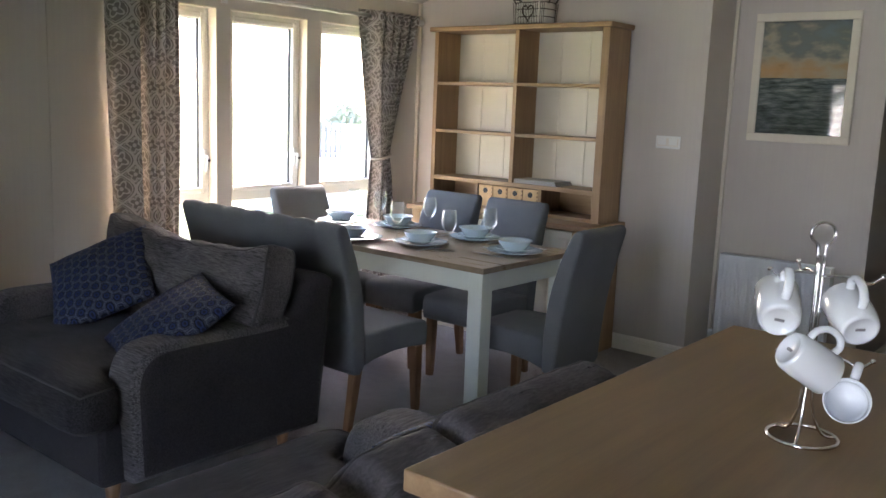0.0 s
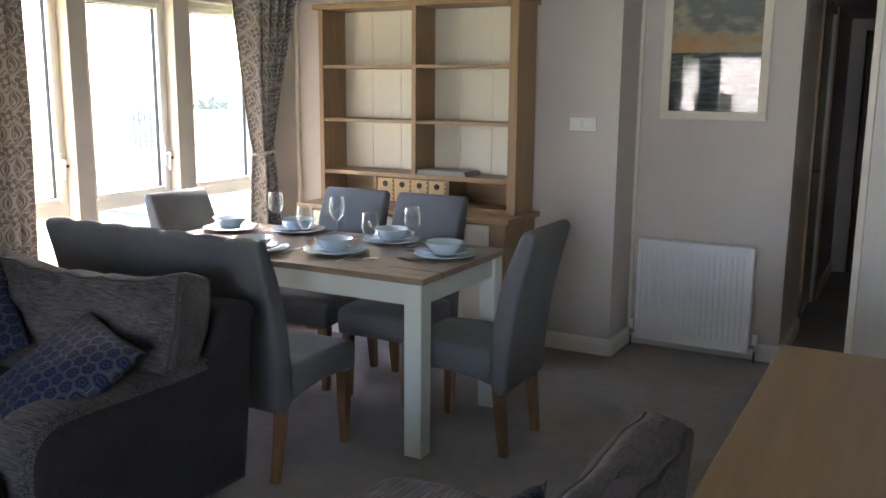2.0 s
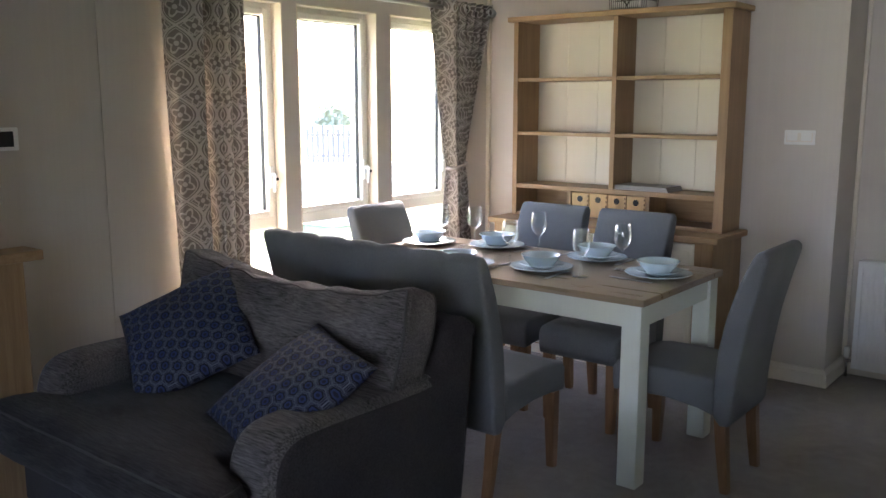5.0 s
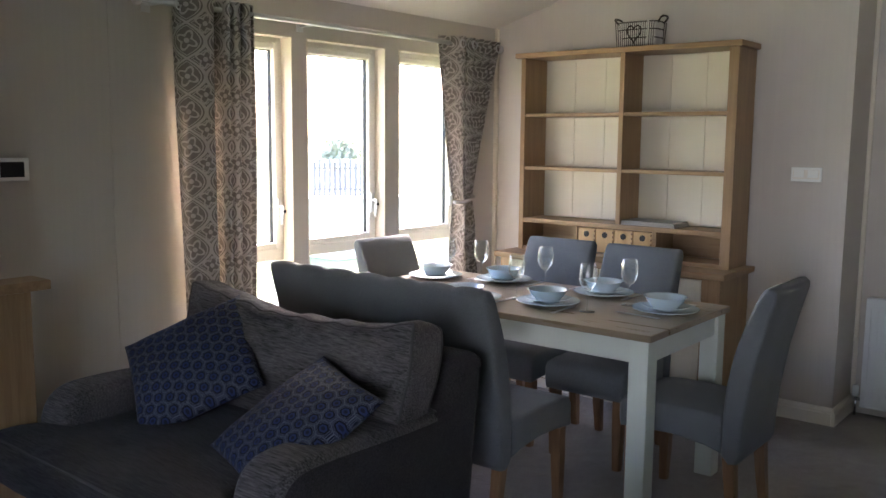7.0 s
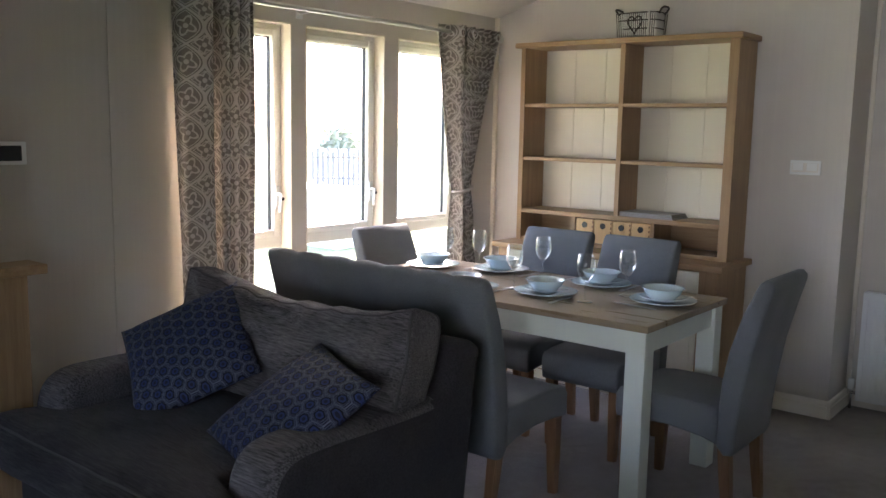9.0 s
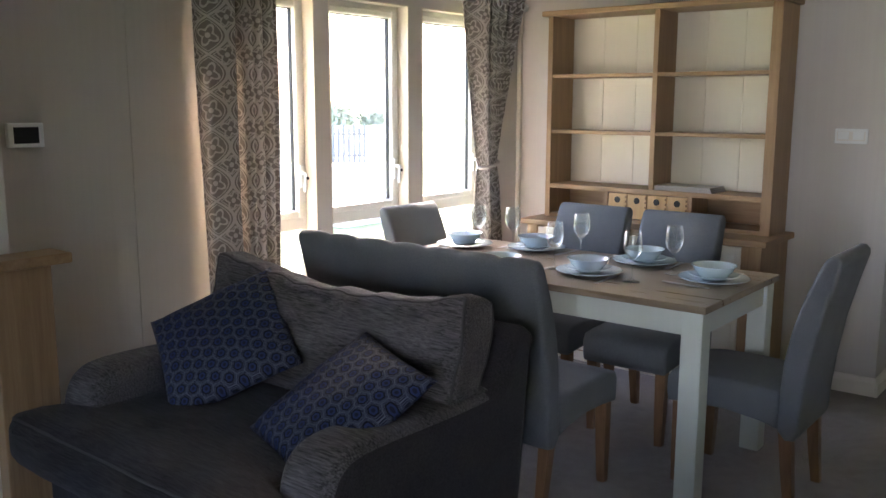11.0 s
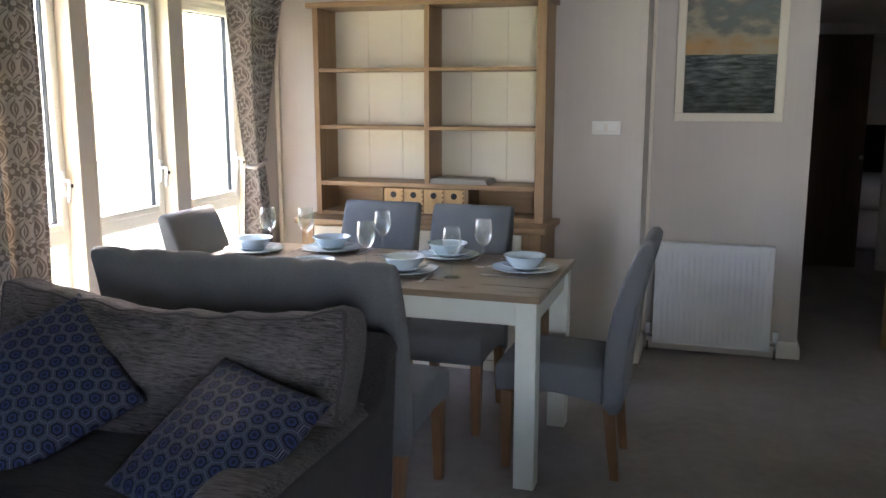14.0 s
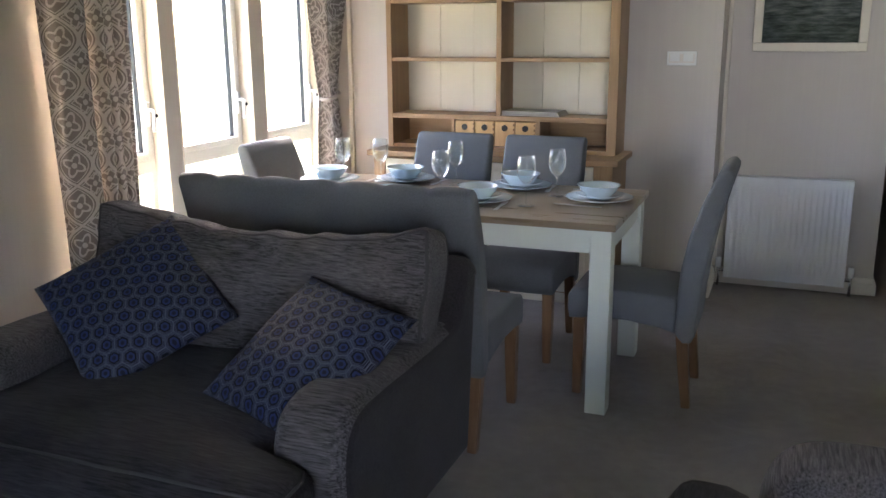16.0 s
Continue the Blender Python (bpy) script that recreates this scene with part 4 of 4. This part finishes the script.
def cutlery(kind, m):
    b = bmesh.new()
    hw = [(-0.10, 0.009), (-0.07, 0.0075), (-0.02, 0.004), (0.02, 0.004), (0.04, 0.011), (0.09, 0.010 if kind != "knife" else 0.009), (0.10, 0.004)]
    if kind == "knife":
        hw[2:4] = [(-0.02, 0.006), (0.0, 0.006)]
    top, bot = [], []
    for y, w in hw:
        z = 0.006 if y > 0.03 and kind != "knife" else 0.003
        top.append((b.verts.new((-w, y, z)), b.verts.new((w, y, z))))
        bot.append((b.verts.new((-w, y, z - 0.0022)), b.verts.new((w, y, z - 0.0022))))
    for i in range(len(hw) - 1):
        b.faces.new((top[i][0], top[i][1], top[i + 1][1], top[i + 1][0]))
        b.faces.new((bot[i][1], bot[i][0], bot[i + 1][0], bot[i + 1][1]))
        for k in (0, 1):
            q = (top[i][k], top[i + 1][k], bot[i + 1][k], bot[i][k])
            b.faces.new(q if k else q[::-1])
    b.faces.new((top[0][0], bot[0][0], bot[0][1], top[0][1]))
    b.faces.new((top[-1][1], bot[-1][1], bot[-1][0], top[-1][0]))
    t = part(kind, b, STEEL, None, "polished steel table %s beside a plate" % kind)
    tagged(t, "", kind, "%s set on the table" % kind)
    t.matrix_basis = m
    return t


knife = cutlery("knife", pose(-2.62, 3.50, 0.7556, 0, 0, 4))
fork = cutlery("fork", pose(-2.93, 3.49, 0.7556, 0, 0, -3))
for k, f in (((-2.33, 3.60, 84), (-2.33, 3.955, 92)), ((-2.86, 3.93, 176), (-2.53, 3.94, 184)), ((-3.40, 3.95, 178), (-3.07, 3.94, 181)), ((-3.60, 3.60, -88), (-3.60, 3.93, -92)), ((-3.02, 3.42, 2), (-3.35, 3.42, -2))):
    copy_thing(knife, pose(k[0], k[1], 0.7556, 0, 0, k[2]))
    copy_thing(fork, pose(f[0], f[1], 0.7556, 0, 0, f[2]))


# ---- sofas ----
ARM = [(-0.375, 0.12), (-0.385, 0.36), (-0.388, 0.46), (-0.372, 0.53), (-0.335, 0.578), (-0.27, 0.602), (-0.14, 0.606), (0.02, 0.602), (0.18, 0.600), (0.29, 0.604), (0.345, 0.622), (0.375, 0.67), (0.395, 0.73), (0.43, 0.757), (0.50, 0.762), (0.546, 0.735), (0.47, 0.12)]
ARM = [(p.y, p.z) for p in smooth_line([(0, y, z) for y, z in ARM[:-1]], 4)] + [ARM[-1]]


def box_cushion(w, d, h, seed, sag=0.05, crease=None, wob=0.013):
    """A boxed back cushion with gathered seams; returns its mesh and two piping lines."""
    b = puff(w, d, h, 0.032, (0.0, 0.035, 0.008), 44, wob, seed)
    rims = [RIMS[1, q] for q in (-1, 1)]
    for v in b.verts:
        up = max(0.0, (v.co.z - 0.02) / (h / 2))
        side = abs(2 * v.co.x / w)
        v.co.z -= sag * up * max(0.0, 1 - side ** 2) * 0.8
        pinch = math.sin(v.co.x * 41 + seed) * 0.5 + math.sin(v.co.x * 23 + 1) * 0.5
        v.co.z += 0.007 * up * pinch * (1 - side ** 6)
        v.co.y += 0.009 * up ** 2 * pinch * (1 if v.co.y < 0 else -1)
        if up < 0.75:
            v.co.y += wob * (0.85 * math.sin(v.co.x * 11 + v.co.z * 26 + seed) + 0.6 * math.sin(v.co.z * 52 - v.co.x * 13) * math.sin(v.co.x * 7 + 2)) * (1 - side ** 4)
        if crease is not None:
            v.co.z -= 0.05 * up * math.exp(-((v.co.x - crease) / 0.035) ** 2)
    return b, [[v.co.copy() for v in rim] for rim in rims]


def sofa(m, cushions, cloth, label, inset=0.0):
    """inset: how far the first arm stands in; cushions: width, depth, height, sag, crease, unevenness and placing of each back cushion."""
    t = thing("snuggler_sofa", m, label, "sofa", "charcoal sofas")
    W, AW = 1.34, 0.205
    part("base", box(-W / 2 + 0.10, W / 2 - 0.10, -0.46, 0.46, 0.10, 0.33, 0.02), SOFASIDE_SHADED, t)
    for s in (-1, 1):
        x0, x1 = sorted((s * (W / 2 - AW), s * W / 2))
        if s < 0:
            x0, x1 = x0 + inset, x1 + inset
        a = part("arm", extrude_profile(ARM, x0, x1, 0.050, 6), [SOFASIDE_SHADED, SOFACLOTH], t, "", True)
        # Front, top and inner arm faces go lighter; the outer shade is coloured in.
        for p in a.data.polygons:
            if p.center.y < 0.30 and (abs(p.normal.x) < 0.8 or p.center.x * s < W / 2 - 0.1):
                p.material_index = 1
    back = [(0.33, 0.33), (0.385, 0.60), (0.41, 0.735), (0.44, 0.755), (0.51, 0.757), (0.545, 0.74), (0.465, 0.12), (0.35, 0.12)]
    part("back_frame", extrude_profile(back, -W / 2 + 0.03, W / 2 - 0.03, 0.02, 3), SOFASIDE_SHADED, t, "", True)
    seat = puff(W - 2 * AW - 0.01, 1.02, 0.17, 0.055, (0.01, 0.03, 0.035), 20, 0.007, 1)
    for v in seat.verts:
        if v.co.y < -0.31:
            v.co.x *= 1 + 0.36 * min(1, (-0.31 - v.co.y) / 0.05)
    seat_lines = [[v.co.copy() for v in RIMS[2, q]] for q in (-1, 1)]
    sc = part("seat_cushion", seat, SOFASEAT_SHADED, t, "", True)
    sc.location = (0, -0.06, 0.40)
    for line in seat_lines:
        part("piping", tube(line, 0.0045, 6, True), PIPING, sc, "", True)
    for i, (w, d, h, sag, crease, wob, place) in enumerate(cushions):
        b, lines = box_cushion(w, d, h, 5 + i, sag, crease, wob)
        bob = part("back_cushion", b, cloth, t, "", True)
        bob.matrix_basis = place
        for line in lines:
            part("piping", tube(line, 0.0055, 6, True), PIPING, bob, "", True)
    for x in (-0.5, 0.5):
        for y in (-0.38, 0.40):
            part("foot", lathe([(0, 0), (0.02, 0), (0.026, 0.05), (0.03, 0.1), (0, 0.1)], 16, centre=(x, y, 0)), OAKLEG, t, "", True)
    return t


sofa(pose(-3.10, 2.15, 0), [(1.17, 0.16, 0.46, 0.085, None, 0.014, pose(0.055, 0.235, 0.675, -12, 1.0, 0))], SOFACLOTH, "charcoal woven wide armchair sofa with one loose back cushion", 0.06)
sofa(pose(-1.165, 1.40, 0, 0, 0, -90), [(0.585, 0.12, 0.43, 0.0, None, 0.005, pose(-0.395, 0.285, 0.640, -9, 0, 0)), (0.60, 0.125, 0.42, 0.02, -0.05, 0.006, pose(0.20, 0.265, 0.622, -12, 3, -2))], SOFASOFT, "charcoal woven sofa backing onto the breakfast counter")


def scatter_cushion(corner, e1, e2, w, h, material, label, seed):
    """A stuffed square: its corner, the ways along two sides, and their lengths."""
    e1, e2 = Vector(e1).normalized(), Vector(e2)
    e2 = (e2 - e1 * e2.dot(e1)).normalized()
    n = e1.cross(e2)
    b = bmesh.new()
    N = 24
    layers = []
    for side_ in (1, -1):
        g = []
        for j in range(N + 1):
            for i in range(N + 1):
                u, v = 2 * i / N - 1, 2 * j / N - 1
                f = (max(0, 1 - u ** 2) * max(0, 1 - v ** 2)) ** 0.45
                pin = 1 - 0.045 * (1 - abs(v) ** 2) * abs(u) ** 3
                pin2 = 1 - 0.045 * (1 - abs(u) ** 2) * abs(v) ** 3
                z = side_ * 0.062 * f
                p = Vector((u * w / 2 * pin, v * h / 2 * pin2, z))
                p.z += 0.010 * f * noise.noise(Vector((u * 2.2, v * 2.2, seed)))
                g.append(b.verts.new(p))
        layers.append(g)
        for j in range(N):
            for i in range(N):
                q = [g[j * (N + 1) + i], g[j * (N + 1) + i + 1], g[(j + 1) * (N + 1) + i + 1], g[(j + 1) * (N + 1) + i]]
                b.faces.new(q if side_ > 0 else q[::-1])
    bmesh.ops.remove_doubles(b, verts=b.verts[:], dist=0.0004)
    ob = part("scatter_cushion", b, material, None, label, True)
    tagged(ob, "", "cushion", "scatter cushions")
    m = Matrix((e1, e2, n)).transposed().to_4x4()
    m.translation = Vector(corner) + e1 * w / 2 + e2 * h / 2
    ob.matrix_basis = m
    return ob


scatter_cushion((-3.35, 2.38, 0.885), (0.39, -0.19, -0.275), (-0.36, -0.37, -0.22), 0.46, 0.46, HEX, "navy scatter cushion with blue hexagons leaning on the sofa back", 1)
scatter_cushion((-2.80, 2.29, 0.76), (0.366, -0.11, -0.05), (-0.18, -0.35, -0.24), 0.40, 0.45, HEX, "navy hexagon scatter cushion lying against a sofa arm", 2)
scatter_cushion((-1.015, 1.86, 0.765), (-0.05, -0.36, -0.02), (-0.13, 0.02, -0.33), 0.36, 0.34, HEX, "navy hexagon scatter cushion on the second sofa", 3)

# ---- breakfast counter and mug tree ----
ctr = thing("breakfast_counter", pose(0, 0, 0), "breakfast counter with thick oak worktop on a cream base", "counter")
part("worktop", box(-0.705, 0.75, 1.20, 2.548, 0.862, 0.90, 0.004), WORKTOP, ctr)
part("base", box(-0.54, 0.70, 1.26, 2.49, 0.0, 0.8615, 0.004), CREAM, ctr)

mt = thing("mug_tree", pose(-0.285, 1.80, 0.9) @ Matrix.Diagonal((1, 1, 0.93, 1)), "chrome wire mug tree standing on the oak counter", "mug tree")
CR, CT = Vector((0.78, 0.62, 0)), Vector((0.61, -0.79, 0))
part("base_ring", tube([(0.060 * math.cos(a), 0.060 * math.sin(a), 0.005) for a in [2 * math.pi * i / 36 for i in range(36)]], 0.0038, 8, True), CHROME, mt, "", True)
for k in range(3):
    a = 0.6 + k * 2 * math.pi / 3
    c, s = math.cos(a), math.sin(a)
    part("stem_wire", tube(smooth_line([(0.060 * c, 0.060 * s, 0.006), (0.034 * c, 0.034 * s, 0.012), (0.014 * c, 0.014 * s, 0.06), (0.006 * c, 0.006 * s, 0.16), (0.006 * c, 0.006 * s, 0.36)], 6), 0.003, 8), CHROME, mt, "", True)
loop = [-CR * 0.006 + Vector((0, 0, 0.355)), -CR * 0.007 + Vector((0, 0, 0.372))]
loop = loop[:2] + [CR * 0.021 * math.cos(a) + Vector((0, 0, 0.400 + 0.021 * math.sin(a))) for a in [math.pi * 1.35 - 1.7 * math.pi * i / 12 for i in range(13)]]
loop += [CR * 0.007 + Vector((0, 0, 0.372)), CR * 0.006 + Vector((0, 0, 0.355))]
part("top_loop", tube(smooth_line(loop, 3), 0.003, 8), CHROME, mt, "", True)
ARMS = [(-CR * 1.0 + CT * 0.3, 0.325), (CR * 1.0 + CT * 0.35, 0.32), (-CR * 0.8 + CT * 0.6, 0.18), (CR * 0.8 + CT * 0.5, 0.165), (CT * -1.0, 0.32), (CT * -0.9 + CR * 0.3, 0.17)]
for d, z in ARMS:
    d = d.normalized()
    pts = [d * 0.004 + Vector((0, 0, z)), d * 0.05 + Vector((0, 0, z + 0.004)), d * 0.08 + Vector((0, 0, z - 0.006)), d * 0.10 + Vector((0, 0, z + 0.010))]
    g = tube(smooth_line(pts, 5), 0.0028, 8)
    e = d * 0.10 + Vector((0, 0, z + 0.010))
    lathe([(0, -0.005), (0.004, -0.003), (0.005, 0), (0.004, 0.003), (0, 0.005)], 10, g, e)
    part("hook_arm", g, CHROME, mt, "", True)


def mug(place, axis, handle):
    """A white mug: the middle of its body, the way to its mouth, the way to its handle."""
    ax = Vector(axis).normalized()
    hd = Vector(handle)
    hd = (hd - ax * hd.dot(ax)).normalized()
    t = thing("mug", pose(0, 0, 0), "plain white china mug hanging on a mug tree", "mug", "mugs on the mug tree")
    prof = [(0, 0.004), (0.026, 0.004), (0.028, 0.0), (0.033, 0.0), (0.037, 0.006), (0.0405, 0.03), (0.0415, 0.094), (0.0405, 0.0955), (0.039, 0.094), (0.0375, 0.03), (0.033, 0.009), (0, 0.008)]
    part("body", lathe(prof, 40), WHITECHINA, t, "", True)
    h = [(0.038, 0, 0.078), (0.055, 0, 0.082), (0.070, 0, 0.068), (0.070, 0, 0.042), (0.056, 0, 0.025), (0.039, 0, 0.022)]
    hb = tube(smooth_line(h, 6), 0.0065, 10)
    for v in hb.verts:
        v.co.y *= 1.35
    part("mug_handle", hb, WHITECHINA, t, "", True)
    part("maker_mark", box(-0.003, 0.003, -0.009, 0.009, 0.0030, 0.0038), ROOF, t, "small grey mark under the mug")
    m = Matrix((hd, ax.cross(hd), ax)).transposed().to_4x4()
    m = m @ Matrix.Scale(0.90, 4)
    m.translation = Vector(place) - ax * 0.04
    t.matrix_basis = m


AX = Vector((-0.285, 1.80, 0.9))
UP = Vector((0, 0, 1))
mug(AX - CR * 0.080 + CT * 0.04 + UP * 0.248, -CT * 0.88 + UP * 0.42 + CR * 0.2, UP * 0.7 + CT * 0.7)
mug(AX + CR * 0.042 + CT * 0.05 + UP * 0.240, -CT * 0.88 + UP * 0.42 - CR * 0.05, UP * 0.7 + CT * 0.7)
mug(AX - CR * 0.040 + CT * 0.085 + UP * 0.168, CR * 0.82 - UP * 0.50 - CT * 0.1, UP * 0.9 + CR * 0.4)
mug(AX + CR * 0.034 + CT * 0.085 + UP * 0.100, CT * 0.80 + UP * 0.30 - CR * 0.35, UP * 0.9 + CR * 0.2)

# ---- radiator, picture, switch, thermostat ----
def radiator(m, length, z0, z1, ribs, gap, label):
    """A ribbed panel radiator along its x, facing -y, with the wall at y = gap."""
    rad = thing("radiator", m, label, "radiator", "panel radiators")
    n = ribs * 8
    g = bmesh.new()
    prof = []
    for i in range(n + 1):
        x = 0.025 + (length - 0.05) * i / n
        prof.append((x, (0.5 - 0.5 * math.cos(2 * math.pi * ribs * i / n)) ** 0.7))
    zr = [(z0 + 0.004, 0), (z0 + 0.045, 0), (z0 + 0.06, 1), (z1 - 0.06, 1), (z1 - 0.045, 0), (z1 - 0.004, 0)]
    rows = [[g.verts.new((x, 0.006 * s * k, z)) for x, s in prof] for z, k in zr]
    for a, b in zip(rows, rows[1:]):
        for i in range(n):
            g.faces.new((a[i], a[i + 1], b[i + 1], b[i]))
    part("front_panel", g, RADWHITE, rad, "", True)
    part("back_panel", box(0.01, length - 0.01, 0.045, 0.06, z0 + 0.005, z1 - 0.01, 0.003), RADWHITE, rad)
    part("top_grille", box(0, length, -0.002, 0.065, z1 - 0.012, z1, 0.004), RADWHITE, rad)
    part("bottom_edge", box(0, length, -0.001, 0.06, z0, z0 + 0.01, 0.003), RADWHITE, rad)
    for a in (0, length - 0.028):
        part("side_panel", box(a, a + 0.028, -0.003, 0.063, z0 + 0.003, z1 - 0.004, 0.004), RADWHITE, rad)
    for x, way in ((-0.03, 0.05), (length + 0.03, -0.05)):
        v = tube([(x, 0.03, 0.0), (x, 0.03, 0.11)], 0.008)
        tube([(x, 0.03, 0.09), (x + way, 0.03, 0.09)], 0.009, bm=v)
        pv = part("valve_pipe", v, CHROME, rad, "", True)
        part("valve_cap", lathe([(0, 0), (0.016, 0), (0.017, 0.05), (0.013, 0.058), (0, 0.058)], 20, centre=(x, 0.03, 0.108)), PLASTIC, pv, "white valve cap", True)
    for x in (0.12, length - 0.12):
        part("wall_bracket", box(x - 0.02, x + 0.02, 0.06, gap - 0.001, z0 + 0.08, z1 - 0.09), RADWHITE, rad)


radiator(pose(-1.85, 5.30, 0), 0.642, 0.055, 0.648, 19, 0.10, "white ribbed panel radiator on the recess wall")
radiator(pose(-4.027, 3.96, 0, 0, 0, 90), 0.77, 0.09, 0.44, 22, 0.073, "low white ribbed panel radiator under the windows")

pic = thing("framed_picture", pose(0, 0, 0), "cream framed glazed seascape painting on the wall", "picture")
PX0, PX1, PZ0, PZ1 = -1.787, -1.213, 1.328, 2.055
f = bmesh.new()
fw = 0.047
for a, b, c, d in ((PX0, PX1, PZ0, PZ0 + fw), (PX0, PX1, PZ1 - fw, PZ1), (PX0, PX0 + fw, PZ0 + fw - 0.001, PZ1 - fw + 0.001), (PX1 - fw, PX1, PZ0 + fw - 0.001, PZ1 - fw + 0.001)):
    box(a, b, 5.372, 5.399, c, d, 0.005, bm=f)
part("frame", f, PICFRAME, pic)
part("painting", box(PX0 + fw - 0.003, PX1 - fw + 0.003, 5.381, 5.396, PZ0 + fw - 0.003, PZ1 - fw + 0.003), SEA, pic, "sea under an evening sky")

sw = thing("light_switch", pose(0, 0, 0), "white double light switch plate on the wall", "switch")
part("plate", box(-2.197, -2.043, 5.038, 5.049, 1.262, 1.337, 0.004), PLASTIC, sw)
part("rocker_surround", box(-2.186, -2.054, 5.0365, 5.0378, 1.276, 1.323, 0.0), SKIRT, sw, "cream shadowed rocker surround")
for x in (-2.155, -2.085):
    rk = part("rocker", box(x - 0.026, x + 0.026, 5.0330, 5.0362, 1.280, 1.319, 0.001), PLASTIC, sw)
    rk.rotation_euler = (radians(0.04), 0, 0)

th = thing("wall_thermostat", pose(0, 0, 0), "white wall controller with dark screen", "thermostat")
part("case", box(-4.099, -4.078, 1.835, 1.965, 1.297, 1.385, 0.004), PLASTIC, th)
part("screen", box(-4.0778, -4.0765, 1.855, 1.945, 1.312, 1.370, 0.001), BLACK, th, "dark display")

# ---- fireplace ----
structure("wall_chimney_breast", box(-4.099, -3.84, 0.25, 1.703, 0.0, 2.19, 0.004), WALL2, "pale painted chimney breast panel", "wall")
fp = thing("fire_surround", pose(0, 0, 0), "oak fire surround with mantel shelf and cream inset", "fireplace")
part("mantel_shelf", box(-3.838, -3.70, 0.10, 1.84, 0.935, 0.97, 0.005), OAKX, fp)
for a, b in ((0.16, 0.36), (1.60, 1.791)):
    part("jamb", box(-3.838, -3.75, a, b, 0.0, 0.934, 0.004), OAK, fp)
part("frieze", box(-3.838, -3.76, 0.36, 1.60, 0.76, 0.934, 0.003), OAKX, fp)
part("inset_panel", box(-3.838, -3.81, 0.36, 1.60, 0.0, 0.76), CREAM, fp)
part("fire_opening", box(-3.809, -3.80, 0.70, 1.30, 0.02, 0.55), BLACK, fp)
rm = thing("remote_control", pose(-3.77, 1.57, 0.971, 0, 0, 70), "small black remote control on the mantel shelf", "remote control")
part("case", box(-0.025, 0.025, -0.06, 0.06, 0, 0.016, 0.004), BLACK, rm)
part("keypad", box(-0.018, 0.018, -0.045, 0.035, 0.0161, 0.018, 0.0), RADWHITE, rm)

# ---- passage doors and bedroom ----
dl = thing("door_1", pose(HALL_L, 6.26, 0, 0, 0, 0), "oak passage door standing in its brown frame", "door", kind="structure")
part("architrave", box(-0.012, 0.016, -0.10, -0.03, 0, 2.05, 0.004), DOORWOOD, dl)
part("architrave", box(-0.012, 0.016, 0.77, 0.84, 0, 2.05, 0.004), DOORWOOD, dl)
lf = part("leaf", box(-0.06, -0.02, -0.025, 0.755, 0.008, 1.99, 0.003), WALL2, dl, "pale painted door leaf")
part("door_handle", tube(smooth_line([(-0.02, 0.06, 1.0), (0.03, 0.06, 1.0), (0.035, 0.15, 1.0)], 5), 0.008), CHROME, lf, "chrome lever", True)
for z in (0.25, 1.0, 1.75):
    part("hinge", tube([(0.0, -0.027, z), (0.0, -0.027, z + 0.09)], 0.007), STEEL, lf)
dd = thing("door_2", pose(-0.93, 8.30, 0, 0, 0, 8), "dark wooden bedroom door standing ajar", "door", kind="structure")
lf = part("leaf", box(0, 0.565, 0.01, 0.05, 0.008, 1.965, 0.003), DARKDOOR, dd)
part("door_knob", lathe([(0, 0), (0.012, 0), (0.024, 0.02), (0.02, 0.04), (0, 0.045)], 16, centre=(0.53, -0.03, 0.93)), CHROME, lf, "bright knob", True)
do = thing("door_3", pose(-0.575, 5.75, 0, 0, 0, -52), "oak passage door standing open", "door", kind="structure")
lf = part("leaf", box(0, 0.50, 0.0, 0.04, 0.008, 1.98, 0.003), DOORWOOD, do)
part("door_knob", lathe([(0, -0.05), (0.02, -0.045), (0.026, -0.03), (0.014, -0.012), (0.012, 0.0), (0.022, 0.002), (0, 0.003)], 20, centre=(0.0, 0, 0)), CHROME, lf, "chrome knob", True).matrix_basis = pose(0.06, -0.002, 1.0, -90, 0, 0)
bed = thing("bed", pose(-0.30, 10.0, 0), "bed with white linen and navy headboard in the far room", "bed")
part("divan", box(-0.55, 0.85, -0.9, 0.85, 0.05, 0.42, 0.02), LINEN, bed)
part("mattress", puff(1.4, 1.75, 0.22, 0.06, (0, 0, 0.02), 8, 0.008), LINEN, bed, "", True).location = (0.15, -0.03, 0.53)
part("headboard", box(-0.55, 0.85, 0.86, 0.93, 0.1, 1.15, 0.02), DARKCLOTH, bed)
